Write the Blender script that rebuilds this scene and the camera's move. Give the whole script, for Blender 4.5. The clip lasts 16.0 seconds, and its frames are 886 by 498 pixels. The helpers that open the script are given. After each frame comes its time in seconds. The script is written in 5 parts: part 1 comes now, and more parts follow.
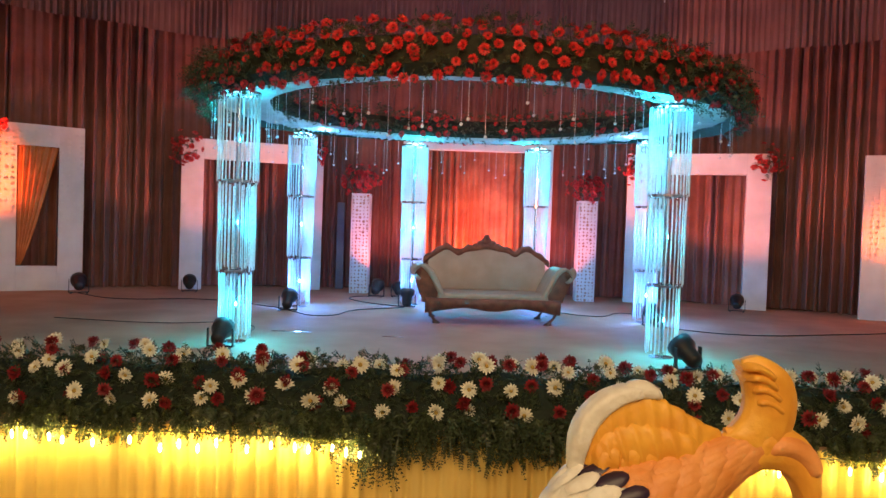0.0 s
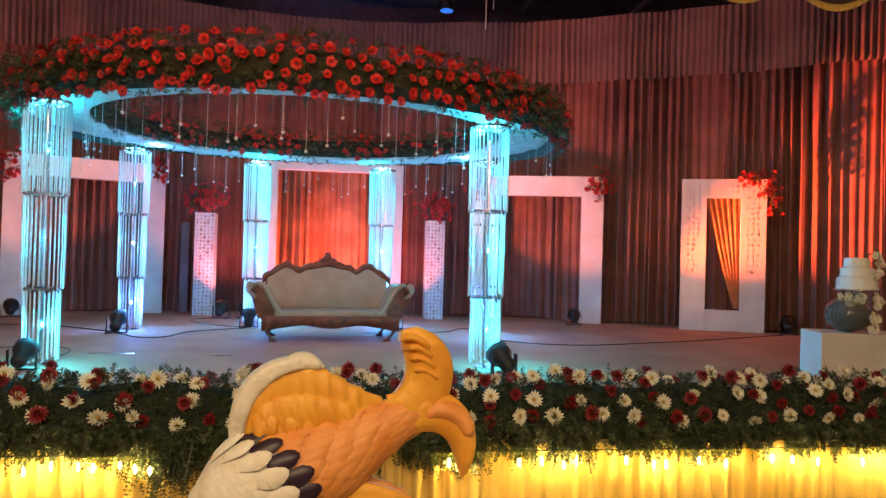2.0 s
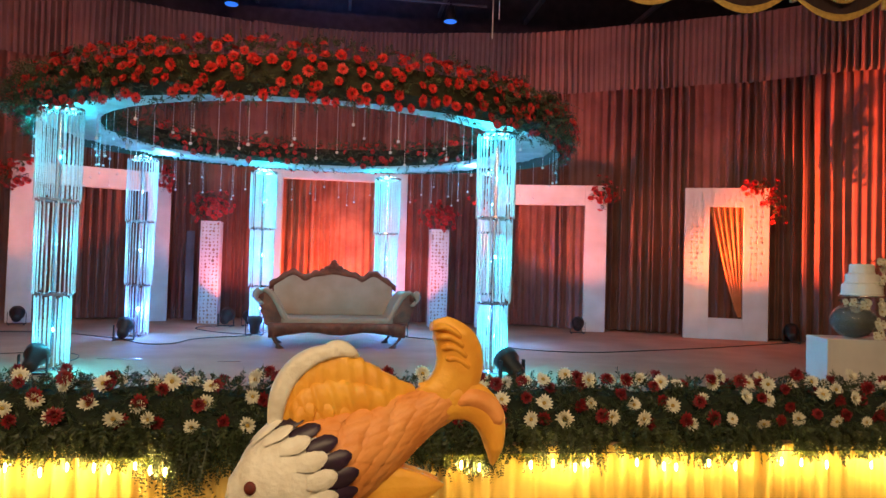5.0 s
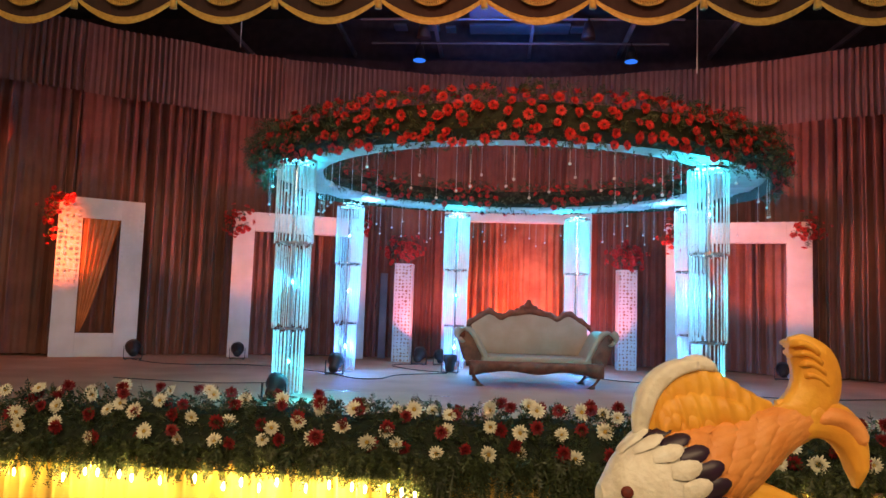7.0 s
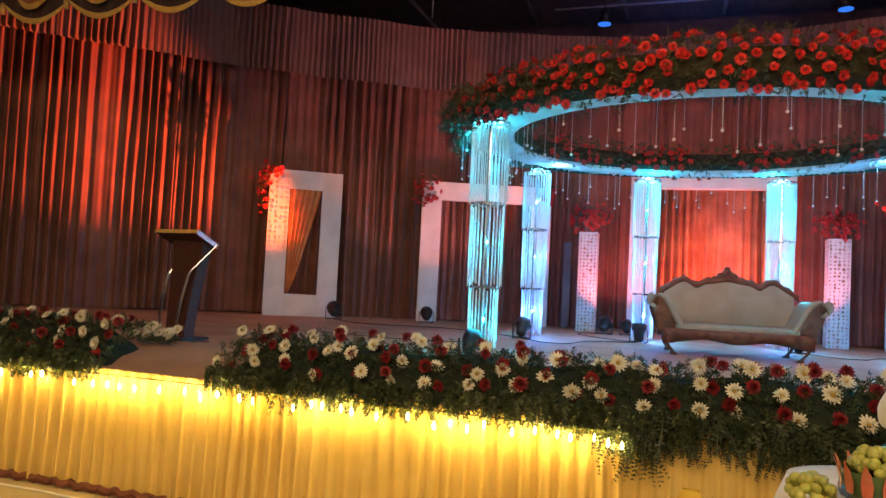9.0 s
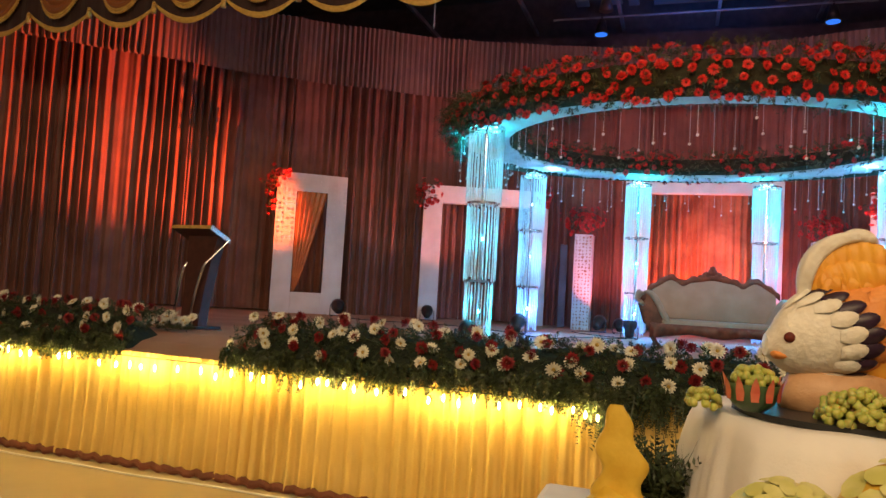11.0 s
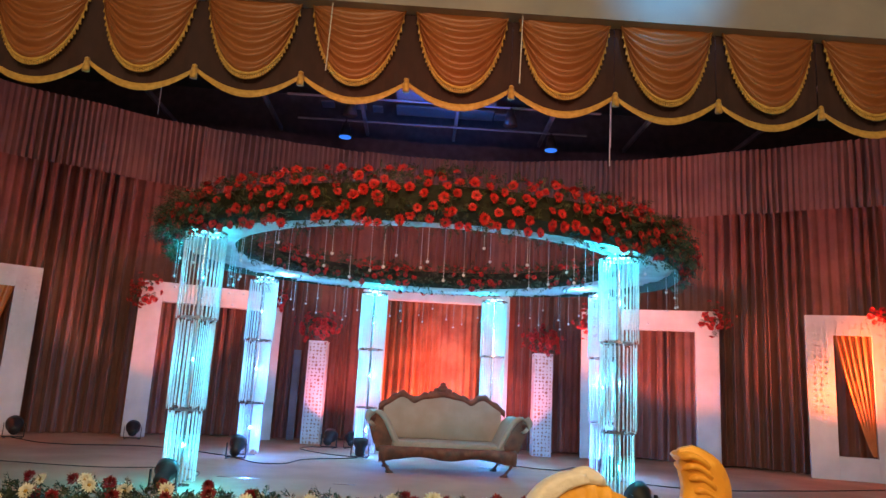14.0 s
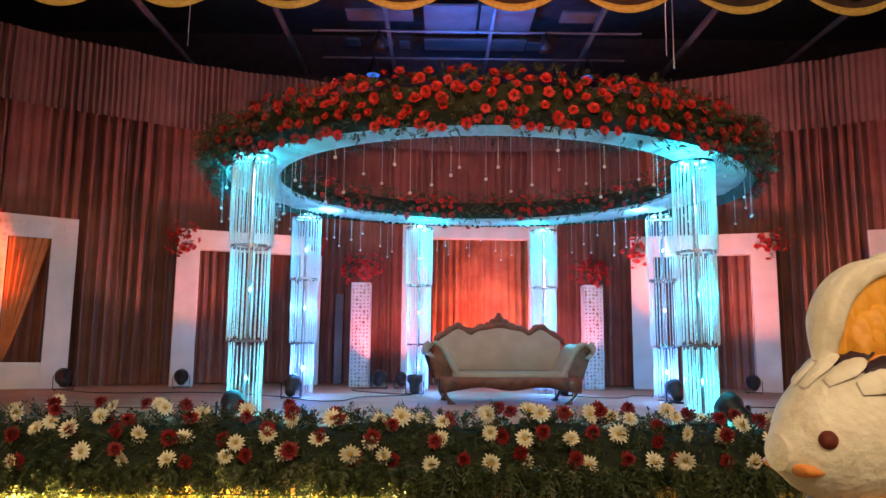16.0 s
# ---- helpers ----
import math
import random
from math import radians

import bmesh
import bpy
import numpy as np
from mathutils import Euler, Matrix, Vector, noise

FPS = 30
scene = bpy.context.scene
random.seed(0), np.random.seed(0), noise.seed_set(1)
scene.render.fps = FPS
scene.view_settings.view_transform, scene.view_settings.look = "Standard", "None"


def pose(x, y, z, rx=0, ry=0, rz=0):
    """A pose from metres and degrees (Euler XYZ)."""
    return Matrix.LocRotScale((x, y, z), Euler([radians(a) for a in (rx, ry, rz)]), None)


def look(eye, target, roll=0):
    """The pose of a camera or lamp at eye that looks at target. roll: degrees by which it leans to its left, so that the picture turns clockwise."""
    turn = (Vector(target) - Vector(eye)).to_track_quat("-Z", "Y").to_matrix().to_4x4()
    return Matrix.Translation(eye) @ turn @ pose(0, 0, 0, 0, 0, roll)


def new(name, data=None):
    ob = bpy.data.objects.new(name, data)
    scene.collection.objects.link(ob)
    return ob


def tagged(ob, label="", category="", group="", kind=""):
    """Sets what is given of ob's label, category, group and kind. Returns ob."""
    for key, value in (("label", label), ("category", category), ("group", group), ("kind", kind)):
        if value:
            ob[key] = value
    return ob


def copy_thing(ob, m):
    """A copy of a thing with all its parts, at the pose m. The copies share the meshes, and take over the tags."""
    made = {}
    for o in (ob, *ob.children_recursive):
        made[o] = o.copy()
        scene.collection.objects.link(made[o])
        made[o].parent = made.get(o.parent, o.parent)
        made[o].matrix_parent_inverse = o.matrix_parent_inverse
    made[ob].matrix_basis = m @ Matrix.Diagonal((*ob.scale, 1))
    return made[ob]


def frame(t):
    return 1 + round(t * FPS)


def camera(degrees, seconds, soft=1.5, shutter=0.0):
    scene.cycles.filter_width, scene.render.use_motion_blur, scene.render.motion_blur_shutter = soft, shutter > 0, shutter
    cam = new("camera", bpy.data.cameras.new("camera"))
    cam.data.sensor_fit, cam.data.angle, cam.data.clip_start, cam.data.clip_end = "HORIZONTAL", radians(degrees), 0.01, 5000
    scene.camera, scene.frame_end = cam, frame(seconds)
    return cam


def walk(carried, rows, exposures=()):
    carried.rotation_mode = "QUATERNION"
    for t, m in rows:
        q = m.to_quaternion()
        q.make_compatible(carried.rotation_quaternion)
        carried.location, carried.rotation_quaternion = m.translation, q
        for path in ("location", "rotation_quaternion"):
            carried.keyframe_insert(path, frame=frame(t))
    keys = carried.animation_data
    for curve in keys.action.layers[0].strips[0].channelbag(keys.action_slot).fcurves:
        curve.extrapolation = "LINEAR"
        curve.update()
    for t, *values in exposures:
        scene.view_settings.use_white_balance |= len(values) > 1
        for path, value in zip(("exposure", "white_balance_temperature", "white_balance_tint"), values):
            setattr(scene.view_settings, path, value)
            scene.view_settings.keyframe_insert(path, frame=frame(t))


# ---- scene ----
cam = camera(63.9, 16.0, soft=1.5, shutter=0.0)
PATH = [
    (0, (0.735, 0.07, 2.052), (0.689, 2.069, 1.996), 2.0),
    (0.5, (0.859, 0.035, 2.046), (0.819, 2.034, 1.997), 3.5),
    (1, (0.995, 0.002, 2.013), (0.966, 2.001, 1.983), 3.8),
    (1.5, (1.127, -0.025, 2.0), (1.202, 1.974, 2.03), 2.8),
    (2, (1.21, -0.049, 1.963), (1.501, 1.93, 1.99), 1.6),
    (2.5, (1.262, -0.056, 1.921), (1.677, 1.9, 1.931), 1.1),
    (3, (1.281, -0.052, 1.909), (1.74, 1.894, 1.918), 0.8),
    (3.2, (1.291, -0.032, 1.907), (1.749, 1.915, 1.92), 0.5),
    (5.3, (1.048, -0.089, 1.914), (1.292, 1.895, 1.996), 1.8),
    (5.5, (0.986, -0.08, 1.898), (1.193, 1.907, 2.005), 1.8),
    (6, (0.862, -0.134, 1.894), (0.931, 1.861, 2.012), 1.7),
    (6.5, (0.735, -0.184, 1.861), (0.685, 1.81, 2.015), 1.5),
    (7, (0.647, -0.171, 1.827), (0.496, 1.816, 1.999), 1.9),
    (7.5, (0.577, -0.159, 1.786), (0.283, 1.813, 1.943), 1.8),
    (8, (0.516, -0.164, 1.748), (0.116, 1.79, 1.894), 2.0),
    (8.5, (0.462, -0.174, 1.69), (-0.054, 1.755, 1.796), 2.9),
    (8.7, (0.452, -0.192, 1.67), (-0.117, 1.722, 1.767), 3.0),
    (10.8, (0.624, -0.568, 1.49), (-0.082, 1.301, 1.586), 3.0),
    (11, (0.663, -0.636, 1.504), (0.032, 1.258, 1.617), 3.4),
    (11.5, (0.76, -0.786, 1.529), (0.372, 1.167, 1.716), 3.1),
    (12, (0.801, -0.833, 1.562), (0.569, 1.133, 1.847), 2.8),
    (12.5, (0.838, -0.767, 1.667), (0.665, 1.201, 1.977), 3.2),
    (13, (0.901, -0.599, 1.822), (0.858, 1.377, 2.129), 2.7),
    (13.5, (0.88, -0.31, 1.948), (0.965, 1.661, 2.276), 2.9),
    (14, (0.74, -0.071, 1.892), (0.791, 1.89, 2.284), 3.2),
    (14.5, (0.596, 0.15, 1.748), (0.482, 2.11, 2.129), 2.3),
    (15, (0.49, 0.297, 1.656), (0.36, 2.273, 1.94), 1.4),
    (15.5, (0.386, 0.368, 1.605), (0.323, 2.347, 1.885), 1.0),
    (16, (0.344, 0.367, 1.566), (0.353, 2.348, 1.842), 0.6),
]
walk(cam, [(t, look(eye, target, roll)) for t, eye, target, roll in PATH], [(0, 0.03), (11, 0.03), (12.5, 0.12), (15, 0.12), (16, 0.05)])

# ---------------------------------------------------------------- light
STAGE, HALL = 0.95, -0.10            # stage floor and hall floor
CX, CY, CR = 0.9, 3.9, 9.0           # centre and radius of the curved curtain wall

world = bpy.data.worlds.new("hall_air")
scene.world = world
world.use_nodes = True
world.node_tree.nodes["Background"].inputs[0].default_value = (0.26, 0.24, 0.36, 1)
world.node_tree.nodes["Background"].inputs[1].default_value = 0.08


def lamp(kind, name, m, power, color, size=0.1, spot=None, blend=0.5, size_y=None):
    d = bpy.data.lights.new(name, kind)
    d.energy, d.color = power, color
    if kind == "AREA":
        d.size = size
        if size_y:
            d.shape, d.size_y = "RECTANGLE", size_y
    else:
        d.shadow_soft_size = size
    if spot:
        d.spot_size, d.spot_blend = radians(spot), blend
    ob = new(name, d)
    ob.matrix_world = m
    return ob


CYAN, ORANGE, WARM, RED = (0.012, 0.60, 0.84), (1.0, 0.36, 0.12), (1.0, 0.70, 0.38), (1.0, 0.13, 0.035)
COLUMNS = [(-1.30, 6.50), (2.60, 6.55), (-1.38, 9.45), (3.12, 9.15), (0.06, 10.20), (1.82, 10.35)]
for k, (cx, cy) in enumerate(COLUMNS):
    tint = CYAN if k not in (2, 3) else (0.12, 0.50, 0.92)
    lamp("SPOT", "column_up_light", look((cx, cy, 1.02), (cx, cy, 3.2)), 150, tint, 0.03, spot=50, blend=0.5)
    lamp("SPOT", "column_down_light", look((cx, cy, 3.12), (cx, cy, 1.0)), 420, tint, 0.03, spot=46, blend=0.6)
    # points added inside the column to brighten its strands, without lamps of their own
    lamp("POINT", "column_upper_fill", pose(cx + 0.02, cy - 0.02, 2.80), 17, tint, 0.04)
    lamp("POINT", "column_middle_fill", pose(cx + 0.02, cy - 0.02, 2.05), 42, tint, 0.04)
    lamp("POINT", "column_foot_fill", pose(cx + 0.02, cy - 0.02, 1.30), 72 if k < 2 else 100, tint if k < 2 else (0.06, 0.26, 1.0), 0.04)
    # lamps on the ring: outside the front columns, inside the far ones
    lx, ly = ((-1.50, 6.72), (2.48, 6.40))[k] if k < 2 else (cx + (0.8 - cx) * 0.14, cy + (8.0 - cy) * 0.14)
    lamp("POINT", "column_top_light", pose(lx, ly, 3.15 if k < 2 else 3.20), 30 if k < 2 else 16, tint, 0.04)
# lamps of the hall behind the camera
lamp("AREA", "hall_light", look((0.5, -3.5, 5.6), (0.8, 5.0, 2.0)), 410, WARM, 8.0, size_y=1.5)
# fill lights added over the stage to lift curtain and floor; no fixtures seen there
for x, aim, power in ((-8.3, -2.2, 90), (10.1, 4.0, 130)):
    lamp("SPOT", "stage_fill", look((x, 6.9, 6.5), (aim, 11.8, 1.9)), power, (1.0, 0.42, 0.26), 0.25, spot=62, blend=0.8)
lamp("AREA", "stage_fill", look((0.9, 7.2, 6.8), (0.9, 11.6, 1.0)), 105, (1.0, 0.42, 0.40), 1.6, size_y=0.5)
# unseen spot in the hall, placed to redden the front of the ring
lamp("SPOT", "ring_spot", look((0.6, -4.0, 3.7), (0.9, 6.0, 3.55)), 1600, (1.0, 0.24, 0.10), 0.15, spot=25, blend=1.0)
# par lamps on the stage floor, at the feet of the arches and beside the columns
lamp("SPOT", "left_arch_par", look((-3.35, 10.35, 1.22), (-8.3, 8.05, 4.3)), 6200, RED, 0.05, spot=41, blend=0.7)
lamp("SPOT", "right_arch_par", look((4.95, 10.45, 1.22), (10.1, 8.35, 4.2)), 7500, RED, 0.05, spot=48, blend=0.8)
lamp("SPOT", "right_floor_par", look((2.2, 9.9, 1.25), (5.6, 11.6, 3.9)), 950, (1.0, 0.20, 0.10), 0.05, spot=58, blend=0.4)
lamp("SPOT", "left_floor_par", look((-0.5, 10.0, 1.25), (-3.6, 11.6, 3.6)), 560, (1.0, 0.22, 0.12), 0.05, spot=50, blend=0.4)
lamp("SPOT", "left_window_par", look((-4.6, 9.4, 1.25), (-5.9, 10.2, 2.6)), 7, ORANGE, 0.06, spot=125, blend=1.0)
lamp("SPOT", "right_window_par", look((6.2, 9.5, 1.25), (6.7, 10.4, 2.4)), 20, ORANGE, 0.06, spot=120, blend=1.0)
for x in (-0.4, 2.2):
    lamp("SPOT", "back_floor_par", look((x, 11.2, 1.22), (x * 1.1 - 0.1, 12.4, 2.9)), 130, (1.0, 0.18, 0.18), 0.06, spot=100)
lamp("SPOT", "arch_backlight", look((0.9, 12.2, 1.15), (0.9, 12.9, 2.6)), 250, (1.0, 0.17, 0.05), 0.08, spot=120)
# spot added for the blue glow on the bulkhead; its real source is unknown
lamp("SPOT", "bulkhead_blue_fill", look((2.9, 5.0, 5.95), (2.9, 6.0, 5.85)), 60, (0.03, 0.5, 1.0), 0.1, spot=80, blend=1.0)
lamp("SPOT", "rigging_blue", look((0.9, 11.6, 5.9), (0.9, 11.6, 8.0)), 260, (0.02, 0.20, 1.0), 0.15, spot=150, blend=0.9)
for x, w in ((-4.2, 8.6), (5.5, 7.4)):
    lamp("AREA", "skirt_light_strip", pose(x, 4.155, 0.80, 12, 0, 0), 1.5 * w, (1.0, 0.60, 0.06), w, size_y=0.03)


# ---------------------------------------------------------------- materials
def material(name, color, rough=0.6, metal=0.0, second=None, scale=6.0, bump=0.0, fine=80.0, sheen=0.0, per_piece=0.0, transmission=0.0, emit=None, emit_power=0.0, subsurface=0.0, contrast=(0.35, 0.65)):
    m = bpy.data.materials.new(name)
    m.use_nodes = True
    nt = m.node_tree
    b = nt.nodes["Principled BSDF"]
    b.inputs["Roughness"].default_value = rough
    b.inputs["Metallic"].default_value = metal
    b.inputs["Sheen Weight"].default_value = sheen
    b.inputs["Transmission Weight"].default_value = transmission
    second = second or tuple(c * 0.7 for c in color)
    co = nt.nodes.new("ShaderNodeTexCoord")
    n1 = nt.nodes.new("ShaderNodeTexNoise")
    n1.inputs["Scale"].default_value, n1.inputs["Detail"].default_value = scale, 6
    nt.links.new(co.outputs["Object"], n1.inputs["Vector"])
    ramp = nt.nodes.new("ShaderNodeValToRGB")
    ramp.color_ramp.elements[0].position, ramp.color_ramp.elements[1].position = contrast
    ramp.color_ramp.elements[0].color, ramp.color_ramp.elements[1].color = (*second, 1), (*color, 1)
    nt.links.new(n1.outputs["Fac"], ramp.inputs["Fac"])
    out = ramp.outputs["Color"]
    if per_piece:
        info = nt.nodes.new("ShaderNodeObjectInfo")
        geo = nt.nodes.new("ShaderNodeNewGeometry")
        add = nt.nodes.new("ShaderNodeMath")
        add.operation = "ADD"
        nt.links.new(info.outputs["Random"], add.inputs[0])
        nt.links.new(geo.outputs["Random Per Island"], add.inputs[1])
        fr = nt.nodes.new("ShaderNodeMath")
        fr.operation = "FRACT"
        nt.links.new(add.outputs[0], fr.inputs[0])
        mr = nt.nodes.new("ShaderNodeMapRange")
        mr.inputs["To Min"].default_value, mr.inputs["To Max"].default_value = 1 - per_piece, 1 + per_piece * 0.5
        nt.links.new(fr.outputs[0], mr.inputs["Value"])
        hsv = nt.nodes.new("ShaderNodeHueSaturation")
        nt.links.new(out, hsv.inputs["Color"])
        nt.links.new(mr.outputs["Result"], hsv.inputs["Value"])
        out = hsv.outputs["Color"]
    nt.links.new(out, b.inputs["Base Color"])
    if bump:
        n2 = nt.nodes.new("ShaderNodeTexNoise")
        n2.inputs["Scale"].default_value, n2.inputs["Detail"].default_value = fine, 4
        nt.links.new(co.outputs["Object"], n2.inputs["Vector"])
        bp = nt.nodes.new("ShaderNodeBump")
        bp.inputs["Strength"].default_value, bp.inputs["Distance"].default_value = bump, 0.01
        nt.links.new(n2.outputs["Fac"], bp.inputs["Height"])
        nt.links.new(bp.outputs["Normal"], b.inputs["Normal"])
    if subsurface:
        b.inputs["Subsurface Weight"].default_value = subsurface
        b.inputs["Subsurface Scale"].default_value = 0.02
    if emit:
        b.inputs["Emission Color"].default_value = (*emit, 1)
        b.inputs["Emission Strength"].default_value = emit_power
    return m


M_CURTAIN = material("curtain_cloth", (0.23, 0.088, 0.058), 0.6, second=(0.145, 0.050, 0.034), scale=2.0, bump=0.15, fine=120, sheen=0.2)
M_PELMET = material("pelmet_cloth", (0.21, 0.118, 0.094), 0.7, second=(0.155, 0.084, 0.068), scale=2.0, bump=0.15, fine=120, sheen=0.2)
M_GOLDCLOTH = material("orange_satin", (0.54, 0.19, 0.085), 0.45, second=(0.34, 0.095, 0.04), scale=3, bump=0.1)
M_WHITE = material("white_painted_board", (0.68, 0.65, 0.62), 0.5, second=(0.58, 0.55, 0.52), scale=3, bump=0.08)
M_STAGE = material("stage_carpet", (0.44, 0.26, 0.17), 0.8, second=(0.33, 0.18, 0.115), scale=1.4, bump=0.3, fine=150)
M_HALL = material("hall_floor_tile", (0.45, 0.36, 0.24), 0.35, second=(0.36, 0.28, 0.18), scale=1.2)
M_SKIRT = material("cream_skirt_cloth", (0.78, 0.56, 0.17), 0.6, second=(0.68, 0.46, 0.12), scale=2, bump=0.1)
M_DARK = material("dark_ceiling_paint", (0.075, 0.078, 0.095), 0.7, second=(0.05, 0.052, 0.065))
M_LEAF = material("fern_leaf", (0.066, 0.090, 0.036), 0.5, second=(0.028, 0.042, 0.016), scale=8, per_piece=0.5)
M_REDPETAL = material("red_petal", (0.66, 0.033, 0.028), 0.5, second=(0.46, 0.013, 0.017), scale=30, per_piece=0.35)
# near-black fill: the shade deep among leaves is put into this colour
M_CORE = material("near_black_filler", (0.012, 0.024, 0.009), 0.8, second=(0.005, 0.010, 0.004), scale=25, bump=0.6, fine=50)
M_DEEPRED = material("dark_red_petal", (0.29, 0.010, 0.016), 0.6, second=(0.18, 0.005, 0.010), scale=30, per_piece=0.3)
M_CRYSTAL = material("crystal_bead", (0.88, 0.94, 0.96), 0.15, second=(0.80, 0.88, 0.92), transmission=0.2)
M_WOOD = material("carved_dark_wood", (0.16, 0.06, 0.035), 0.4, second=(0.08, 0.03, 0.02), scale=12, bump=0.3, fine=60)
M_UPHOLSTERY = material("cream_leather", (0.32, 0.30, 0.25), 0.5, second=(0.27, 0.25, 0.20), scale=5, bump=0.1)
M_BLACK = material("black_metal", (0.02, 0.02, 0.022), 0.45, second=(0.012, 0.012, 0.012))
M_FISHBODY = material("orange_carved_skin", (0.80, 0.34, 0.10), 0.5, second=(0.70, 0.25, 0.055), scale=14, bump=0.4, fine=40)


# ---------------------------------------------------------------- mesh helpers
def part(name, bm, mat, parent=None, label="", smooth=False):
    me = bpy.data.meshes.new(name)
    bm.to_mesh(me)
    bm.free()
    for one in (mat if isinstance(mat, (list, tuple)) else [mat]):
        me.materials.append(one)
    if smooth:
        me.polygons.foreach_set("use_smooth", [True] * len(me.polygons))
    ob = new(name, me)
    ob.parent = parent
    if label:
        tagged(ob, label)
    return ob


def raw(name, verts, faces, mat, parent=None, label="", smooth=False, slots=None):
    me = bpy.data.meshes.new(name)
    me.from_pydata(verts, [], faces)
    for one in (mat if isinstance(mat, (list, tuple)) else [mat]):
        me.materials.append(one)
    if slots is not None:
        me.polygons.foreach_set("material_index", slots)
    if smooth:
        me.polygons.foreach_set("use_smooth", [True] * len(me.polygons))
    me.update()
    ob = new(name, me)
    ob.parent = parent
    if label:
        tagged(ob, label)
    return ob


def thing(name, m, label, category, group="", kind=""):
    ob = new(name)
    ob.matrix_world = m
    ob.empty_display_size = 0.1
    return tagged(ob, label, category, group, kind)


def add_box(bm, x0, x1, y0, y1, z0, z1, bevel=0.0):
    r = bmesh.ops.create_cube(bm, size=1.0, matrix=Matrix.LocRotScale(((x0 + x1) / 2, (y0 + y1) / 2, (z0 + z1) / 2), None, (x1 - x0, y1 - y0, z1 - z0)))
    if bevel:
        edges = list({e for v in r["verts"] for e in v.link_edges})
        bmesh.ops.bevel(bm, geom=edges, offset=bevel, segments=2, affect="EDGES", profile=0.6)
    return bm


def box(x0, x1, y0, y1, z0, z1, bevel=0.0):
    return add_box(bmesh.new(), x0, x1, y0, y1, z0, z1, bevel)


def add_rod(bm, a, b, r0, r1=None, n=10):
    a, b = Vector(a), Vector(b)
    m = Matrix.Translation((a + b) / 2) @ (b - a).to_track_quat("Z", "Y").to_matrix().to_4x4()
    bmesh.ops.create_cone(bm, cap_ends=True, segments=n, radius1=r0, radius2=r0 if r1 is None else r1, depth=(b - a).length, matrix=m)
    return bm


def rod(a, b, r0, r1=None, n=10):
    return add_rod(bmesh.new(), a, b, r0, r1, n)


def sheet(us, vs, f):
    """Vertices and faces of the surface f(u, v) over two lists of values."""
    nu, nv = len(us), len(vs)
    verts = [f(u, v) for u in us for v in vs]
    faces = [(i * nv + j, (i + 1) * nv + j, (i + 1) * nv + j + 1, i * nv + j + 1) for i in range(nu - 1) for j in range(nv - 1)]
    return verts, faces


def steps(a, b, n):
    return [a + (b - a) * i / (n - 1) for i in range(n)]


def placed(name, me, m, parent=None):
    """One more object on a shared mesh, at the world pose m."""
    ob = new(name, me)
    ob.matrix_basis = m
    if parent:
        ob.parent = parent
        ob.matrix_parent_inverse = parent.matrix_basis.inverted()
    return ob


def under(ob, parent):
    """Parents an object that was built at its place in the world."""
    ob.parent = parent
    ob.matrix_parent_inverse = parent.matrix_basis.inverted()
    return ob


def mesh_of(name, verts, faces, mats, slots=None, smooth=False):
    me = bpy.data.meshes.new(name)
    me.from_pydata([tuple(v) for v in verts], [], faces)
    for one in mats:
        me.materials.append(one)
    if slots is not None:
        me.polygons.foreach_set("material_index", slots)
    if smooth:
        me.polygons.foreach_set("use_smooth", [True] * len(me.polygons))
    me.update()
    return me


def flower(name, r, mats, petals=15, layers=2, seed=0, cup=0.25, disc=0.26):
    """A daisy-like bloom that faces +z: rings of pointed petals round a domed disc."""
    rnd = random.Random(seed)
    verts, faces, slots = [], [], []
    for k in range(layers):
        rr = r * (1 - 0.3 * k)
        for i in range(petals):
            a = 6.2832 * (i + 0.5 * k) / petals + rnd.uniform(-0.06, 0.06)
            w = 4.8 * rr / petals
            l = rr * rnd.uniform(0.88, 1.05)
            c, s_ = math.cos(a), math.sin(a)
            up = cup * r * (0.6 + k * 0.9) * rnd.uniform(0.7, 1.3)
            b = len(verts)
            for x, y, z in ((0.16 * r, 0, 0), (0.62 * l, w * 0.5, up * 0.6), (l, w * 0.16, up * 0.75), (l, -w * 0.16, up * 0.75), (0.62 * l, -w * 0.5, up * 0.6)):
                verts.append((x * c - y * s_, x * s_ + y * c, z + 0.002 * k))
            faces.append((b, b + 1, b + 2, b + 3, b + 4))
            slots.append(0)
    b = len(verts)
    n = 8
    for z, q in ((0.02 * r, disc), (0.16 * r, disc * 0.75), (0.2 * r, disc * 0.2)):
        verts += [(q * r * math.cos(6.2832 * i / n), q * r * math.sin(6.2832 * i / n), z + 0.1 * cup * r) for i in range(n)]
    for k in range(2):
        for i in range(n):
            faces.append((b + k * n + i, b + k * n + (i + 1) % n, b + (k + 1) * n + (i + 1) % n, b + (k + 1) * n + i))
            slots.append(1)
    faces.append(tuple(b + 2 * n + i for i in range(n)))
    slots.append(1)
    return mesh_of(name, verts, faces, mats, slots)


def facing(p, d, spin=0.0, size=1.0):
    return Matrix.Translation(p) @ Vector(d).to_track_quat("Z", "Y").to_matrix().to_4x4() @ Matrix.Rotation(spin, 4, "Z") @ Matrix.Scale(size, 4)


